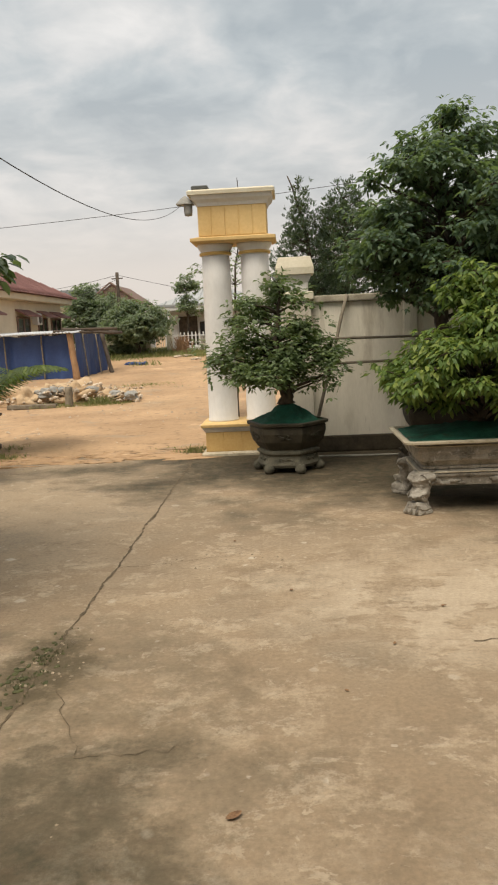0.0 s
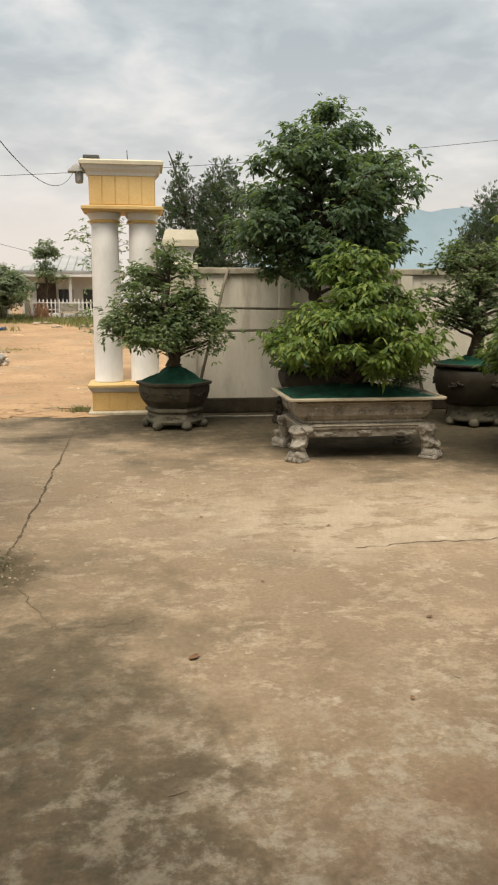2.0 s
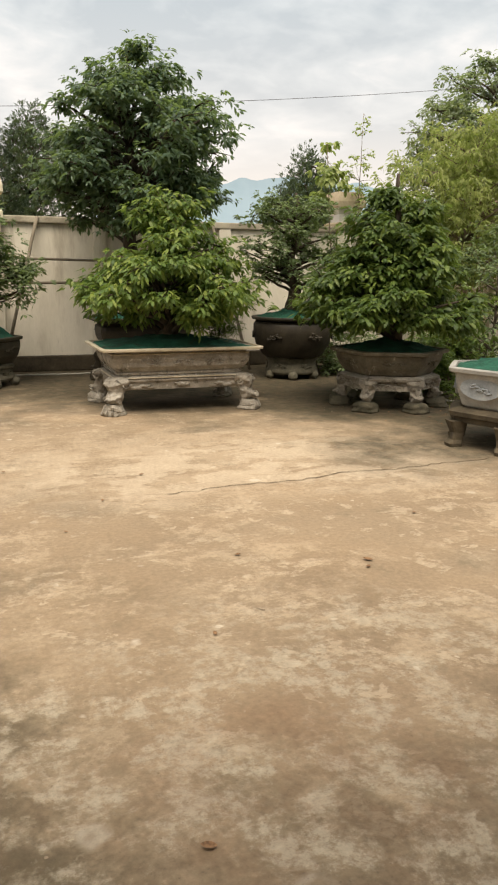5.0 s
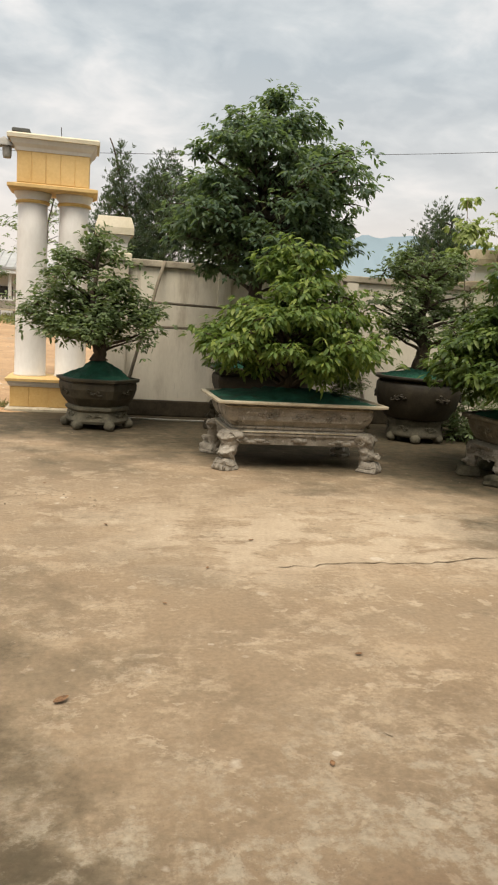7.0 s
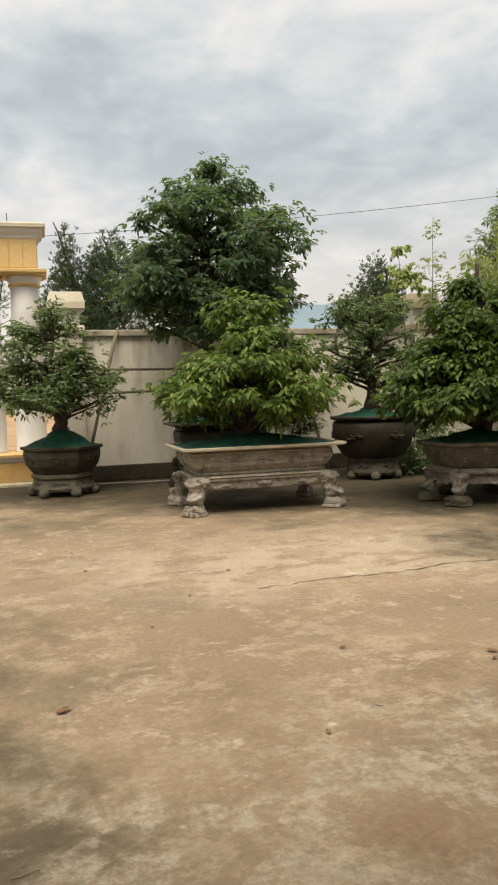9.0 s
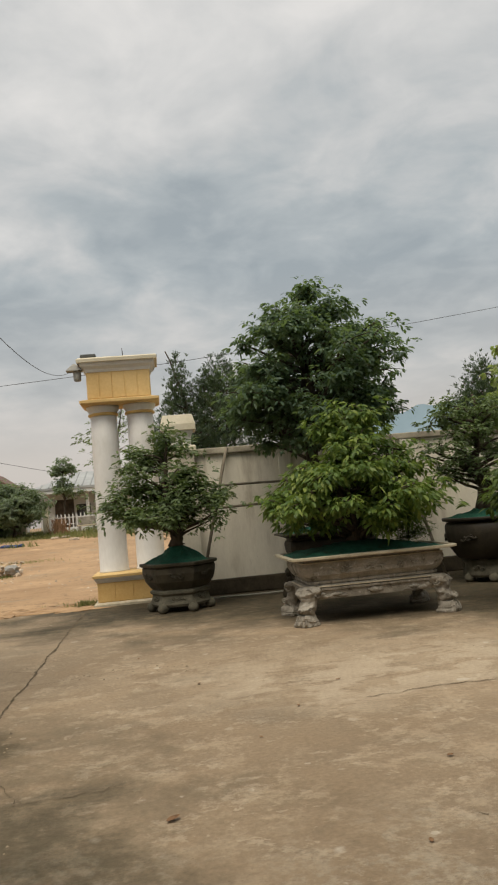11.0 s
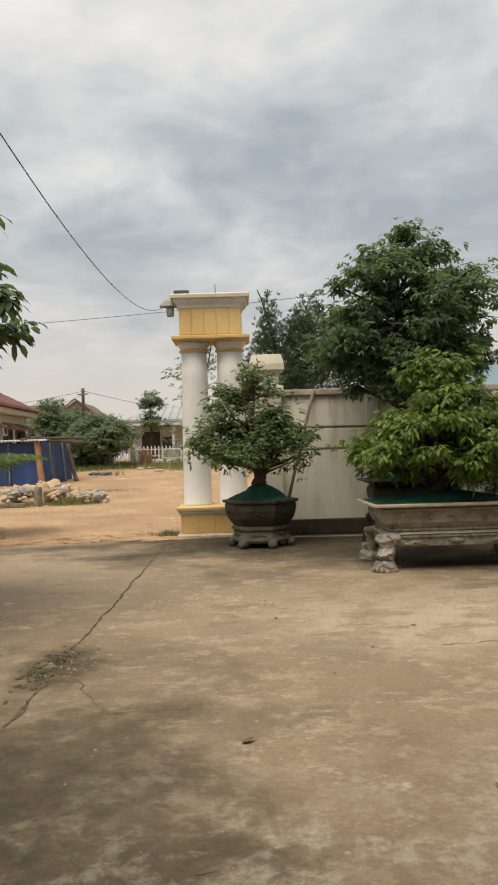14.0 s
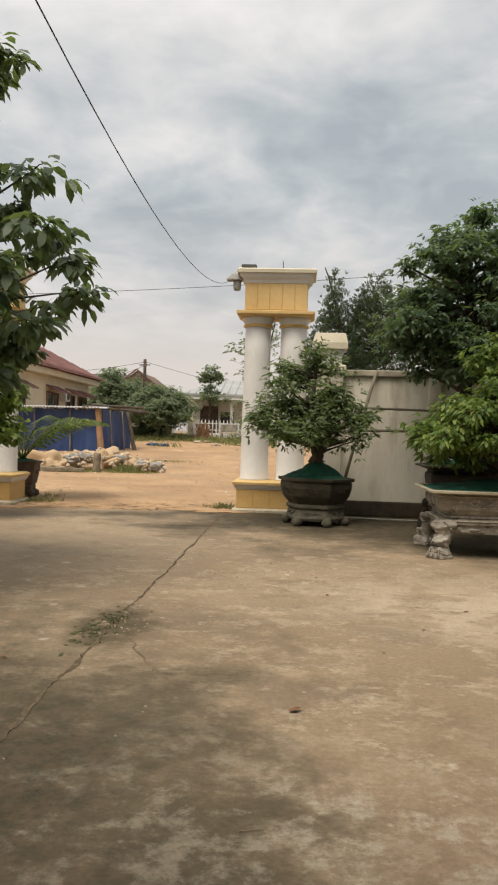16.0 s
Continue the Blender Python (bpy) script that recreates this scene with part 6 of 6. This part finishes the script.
house2 = thing("house", (0, 0, 0), "far house with a dark roof and a red gable", "house")
part("wall", blk(-21, -10.0, 52.3, 58, HB - 0.2, 3.95, bevel=0.02), WHITEWALL, house2)
hip_roof(-21, -11.2, 52.2, 58, 4.0, 1.2, 2.0, 0.5, DARKROOF, house2, "dark tiled roof")
bm = bmesh.new()
for y in (51.6, 58.0):
    for x, z in ((-13.5, 3.95), (-9.9, 3.95), (-11.7, 5.25)):
        bm.verts.new((x, y, z))
bm.verts.ensure_lookup_table()
q = bm.verts
for f in ((0, 1, 2), (3, 5, 4), (0, 2, 5, 3), (1, 4, 5, 2), (0, 3, 4, 1)):
    bm.faces.new([q[i] for i in f])
gable = part("gable", bm, BRICKRED, house2, "reddish boarded gable")
for s in (-1, 1):
    pole("bargeboard", (-11.7 + s * 1.95, 51.5, 3.9), (-11.7, 51.5, 5.34), 0.07, BRICKRED, gable, "", 5)
part("gable_window", blk(-11.95, -11.45, 51.5, 51.58, 4.35, 4.75, bevel=0.01), DARKWOOD, gable)

house3 = thing("house", (0, 0, 0), "small white house with a grey roof and a porch", "house")
part("wall", blk(-6.9, -1.6, 45.0, 50, 0.5, 3.3, bevel=0.02), WHITEWALL, house3)
hip_roof(-6.9, -1.6, 43.4, 50, 3.35, 1.0, 1.8, 0.35, GREYROOF, house3, "grey metal roof")
part("eave_band", blk(-7.2, -1.3, 43.1, 43.3, 3.0, 3.3, bevel=0.02), WHITEWALL, house3)
for x in (-6.8, -4.25, -1.75):
    part("porch_column", blk(x - 0.09, x + 0.09, 43.35, 43.53, 0.6, 3.1, bevel=0.02), WHITE, house3)
window(house3, -3.6, -2.7, 45.0, 1.2, 2.3, METAL)
part("door", blk(-6.3, -5.2, 44.93, 44.998, 0.75, 2.7, bevel=0.01), DARKWOOD, house3)
window(house3, -5.0, -4.3, 45.0, 1.2, 2.3, METAL)

fence = thing("picket_fence", (0, 0, 0), "white picket fence on a low white wall", "fence")
zf = ground_z(40) - 0.05
part("base_wall", blk(-6.0, -1.2, 40.0, 40.15, zf, zf + 0.36, bevel=0.015), WHITEWALL, fence)
for zz in (0.5, 0.85):
    part("rail", blk(-6.0, -1.2, 40.05, 40.09, zf + zz, zf + zz + 0.05, bevel=0.008), WHITE, fence)
pk = bpy.data.meshes.new("picket")
bm = loft([(ring_rect(0.035, 0.015, 0.004), 0.36), (ring_rect(0.035, 0.015, 0.004), 0.98), (ring_rect(0.006, 0.010, 0.002), 1.08)])
bm.to_mesh(pk)
bm.free()
pk.materials.append(WHITE)
for i in range(24):
    p = link_mesh("picket", pk, fence)
    p.location = (-5.95 + i * 0.2, 40.03, zf)
gate = thing("metal_gate", (0, 0, 0), "white barred metal gate between posts", "gate")
for x in (-7.3, -6.15):
    part("gate_post", blk(x - 0.13, x + 0.13, 40.0, 40.26, zf, zf + 1.6, bevel=0.02), CREAM, gate)
for i in range(9):
    pole("bar", (-7.1 + i * 0.1, 40.1, zf + 0.1), (-7.1 + i * 0.1, 40.1, zf + 1.4), 0.014, WHITE, gate, "", 5)
for z in (0.15, 0.75, 1.38):
    pole("rail", (-7.17, 40.1, zf + z), (-6.28, 40.1, zf + z), 0.02, WHITE, gate, "", 5)
low_wall = part("lane_wall", blk(-11.0, -7.43, 40.2, 40.4, zf, zf + 1.3, bevel=0.02), COPING, None)
tagged(low_wall, "low grey mossy wall beside the far gate", "wall")
bench = thing("garden_bench", (-4.0, 39.3, ground_z(39.3) - 0.02), "pale stone garden bench before the white fence", "bench")
part("seat", blk(-0.5, 0.5, -0.2, 0.2, 0.36, 0.44, bevel=0.02), RIMSTONE, bench)
part("backrest", blk(-0.45, 0.45, 0.16, 0.24, 0.44, 0.85, bevel=0.05, seg=3), PALESTONE, bench)
for x in (-0.36, 0.36):
    part("leg", blk(x - 0.06, x + 0.06, -0.16, 0.16, 0, 0.36, bevel=0.02), PALESTONE, bench)

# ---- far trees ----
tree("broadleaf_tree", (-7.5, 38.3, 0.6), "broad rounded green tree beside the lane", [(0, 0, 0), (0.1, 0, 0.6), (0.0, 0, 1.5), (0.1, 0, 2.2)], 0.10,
     [(0.95, 1.0), (1.3, 1.55), (1.85, 1.65), (2.35, 1.2), (2.75, 0.4)], (0, 0), 100, 30, 0.42, (0.16, 0.08), 5, L_FAR_HAZE, 41, droop=0.5, flat=0.6, fill=(0.2, 1.0))
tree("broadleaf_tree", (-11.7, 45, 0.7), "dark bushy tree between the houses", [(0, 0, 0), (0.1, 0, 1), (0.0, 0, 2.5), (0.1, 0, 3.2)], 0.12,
     [(0.4, 1.2), (1.2, 1.6), (2.4, 1.6), (3.2, 1.1), (3.9, 0.3)], (0, 0), 100, 28, 0.5, (0.18, 0.09), 5, L_FAR_HAZE, 42, droop=0.4, flat=0.7, fill=(0.2, 1.0))
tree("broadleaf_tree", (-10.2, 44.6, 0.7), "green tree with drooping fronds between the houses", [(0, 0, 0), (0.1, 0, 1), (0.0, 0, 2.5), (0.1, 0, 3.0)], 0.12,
     [(0.4, 0.9), (1.2, 1.2), (2.2, 1.2), (3.0, 0.9), (3.5, 0.3)], (0, 0), 80, 24, 0.45, (0.22, 0.06), 5, L_FAR_HAZE, 43, droop=0.8, flat=0.8, fill=(0.2, 1.0))
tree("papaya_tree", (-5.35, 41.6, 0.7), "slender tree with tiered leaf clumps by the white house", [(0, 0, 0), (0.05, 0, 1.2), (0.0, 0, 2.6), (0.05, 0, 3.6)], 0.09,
     [(2.15, 0.95), (2.45, 0.85), (2.75, 0.3), (3.2, 0.3), (3.6, 0.62), (4.0, 0.45), (4.25, 0.1)], (0, 0), 34, 16, 0.26, (0.16, 0.08), 5, L_FAR_HAZE, 44, droop=0.5, flat=0.6, fill=(0.2, 1.0))
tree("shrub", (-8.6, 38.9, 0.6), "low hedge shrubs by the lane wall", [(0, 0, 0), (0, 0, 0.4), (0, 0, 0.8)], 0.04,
     [(0.1, 0.8), (0.5, 0.9), (0.9, 0.4)], (0, 0), 50, 18, 0.3, (0.12, 0.06), 5, L_FAR_HAZE, 45, droop=0.3, flat=0.7, fill=(0.2, 1.0), category="shrub")

# sand drifted over the edge of the concrete in the gateway
bm = bmesh.new()
for k in range(90):
    x = rng.uniform(-4.3, -1.2)
    y = 10.35 + (x + 1.23) * 0.07 + rng.gauss(-0.12, 0.26)
    lump(bm, (x, y, -0.006), (rng.uniform(0.10, 0.45), rng.uniform(0.05, 0.16), rng.uniform(0.010, 0.020)), k, 3, 0.8, 2.2)
drift = part("sand_drift", bm, DIRT, None, smooth=True)
tagged(drift, "thin drift of orange sand over the edge of the concrete", "sand", kind="stuff")

# pot with a small palm outside the gate
hex_pot(-4.74, 11.25, 30, 6, 0.34, 0.58, 0.20, 0.24, "brown clay pot with a palm outside the gate", "clay_pot", BROWNPOT, BROWNPOT, BROWNPOT, 950, 0.06, bulge=0.0)
palm = thing("palm", (-4.74, 11.25, 0.58), "small palm with long arching green fronds", "palm")
rngn = np.random.default_rng(5)
for k in range(16):
    a = k * 0.393 + 0.3
    d = Vector((math.cos(a), math.sin(a), 0))
    L = rngn.uniform(0.95, 1.4)
    spine = [d * (L * u) + Vector((0, 0, 1.35 * u * L - 0.85 * L * u * u)) for u in np.linspace(0, 1, 12)]
    vs, fs = [], []
    tube(vs, fs, spine, [0.012 * (1 - 0.8 * i / 11) for i in range(12)], 4)
    side = Vector((-d.y, d.x, 0))
    for i in range(2, 12):
        for s in (-1, 1):
            for h in (0.0, 0.5):
                p = spine[i] if h == 0 or i == 11 else spine[i].lerp(spine[i + 1], h)
                ln = 0.36 * math.sin(math.pi * (0.12 + 0.8 * i / 12))
                t = p + side * s * ln * 0.85 + d * ln * 0.55 - Vector((0, 0, ln * 0.35))
                b = len(vs)
                vs += [p + d * 0.026, p - d * 0.026, p.lerp(t, 0.5) + d * 0.03, t]
                fs += [(b, b + 1, b + 2), (b + 1, b + 3, b + 2)]
    raw("frond", vs, fs, L_MID, palm)

# ---- pole, wires, hills ----
up_pole = thing("utility_pole", (-9.55, 44.0, 0.5), "slim dark utility pole with wires", "utility pole")
pole("shaft", (0, 0, 0), (-0.02, 0, 4.85), 0.10, DARKWOOD, up_pole)
pole("crossarm", (-0.35, 0, 4.5), (0.3, 0, 4.52), 0.035, DARKWOOD, up_pole)


def wire(a, b, sag, r, label):
    vs, fs = [], []
    a, b = Vector(a), Vector(b)
    pts = [a.lerp(b, i / 40) - Vector((0, 0, 4 * sag * (i / 40) * (1 - i / 40))) for i in range(41)]
    tube(vs, fs, pts, [r] * 41, 5)
    return raw("wire", vs, fs, CABLE, label=label, smooth=True, category="wire", group="overhead wires")


wire((-1.23, 10.1, 3.39), (-0.912, -4.0, 3.25), 0.896, 0.0028, "thin black cable sagging from the gate lamp")
for x, h in ((-14.0, 3.6), (16.0, 6.3)):
    cable_pole = thing("utility_pole", (x, 12.0, -0.05), "slim dark utility pole carrying the cable", "utility pole")
    pole("shaft", (0, 0, 0), (0, 0, h), 0.09, DARKWOOD, cable_pole)
wire((-14, 12.0, 3.357), (16, 12.0, 6.02), 0.84, 0.0045, "thin black cable crossing behind the gate")
wire((-9.55, 44, 5.2), (-22, 43, 4.4), 0.5, 0.012, "thin black wire from the utility pole")
wire((-9.55, 44, 5.2), (14, 60, 2.4), 0.8, 0.012, "thin black wire from the utility pole")
wire((-9.55, 44, 5.0), (-14, 41.5, 3.9), 0.4, 0.012, "thin black wire from the utility pole")


def hills(y, x0, x1, base, amp, seed, mat, name):
    vs, fs, n = [], [], 160
    for i in range(n + 1):
        x = x0 + (x1 - x0) * i / n
        u = i / n
        h = base + amp * (0.6 * noise.noise(Vector((u * 5, seed, 0))) + 0.3 * noise.noise(Vector((u * 14, seed, 3))) + 0.1 * noise.noise(Vector((u * 45, seed, 6))))
        h *= min(1, 8 * u, 8 * (1 - u))
        vs += [(x, y, -20), (x, y + 260, max(4, h)), (x, y + 600, -20)]
    fs = []
    for i in range(n):
        fs += [(3 * i, 3 * i + 3, 3 * i + 4, 3 * i + 1), (3 * i + 1, 3 * i + 4, 3 * i + 5, 3 * i + 2)]
    return raw(name, vs, fs, mat, label="hazy blue mountain ridge in the distance", smooth=True, category="mountain", kind="structure")


hills(2400, 150, 3600, 300, 170, 2.0, HILL, "backdrop")
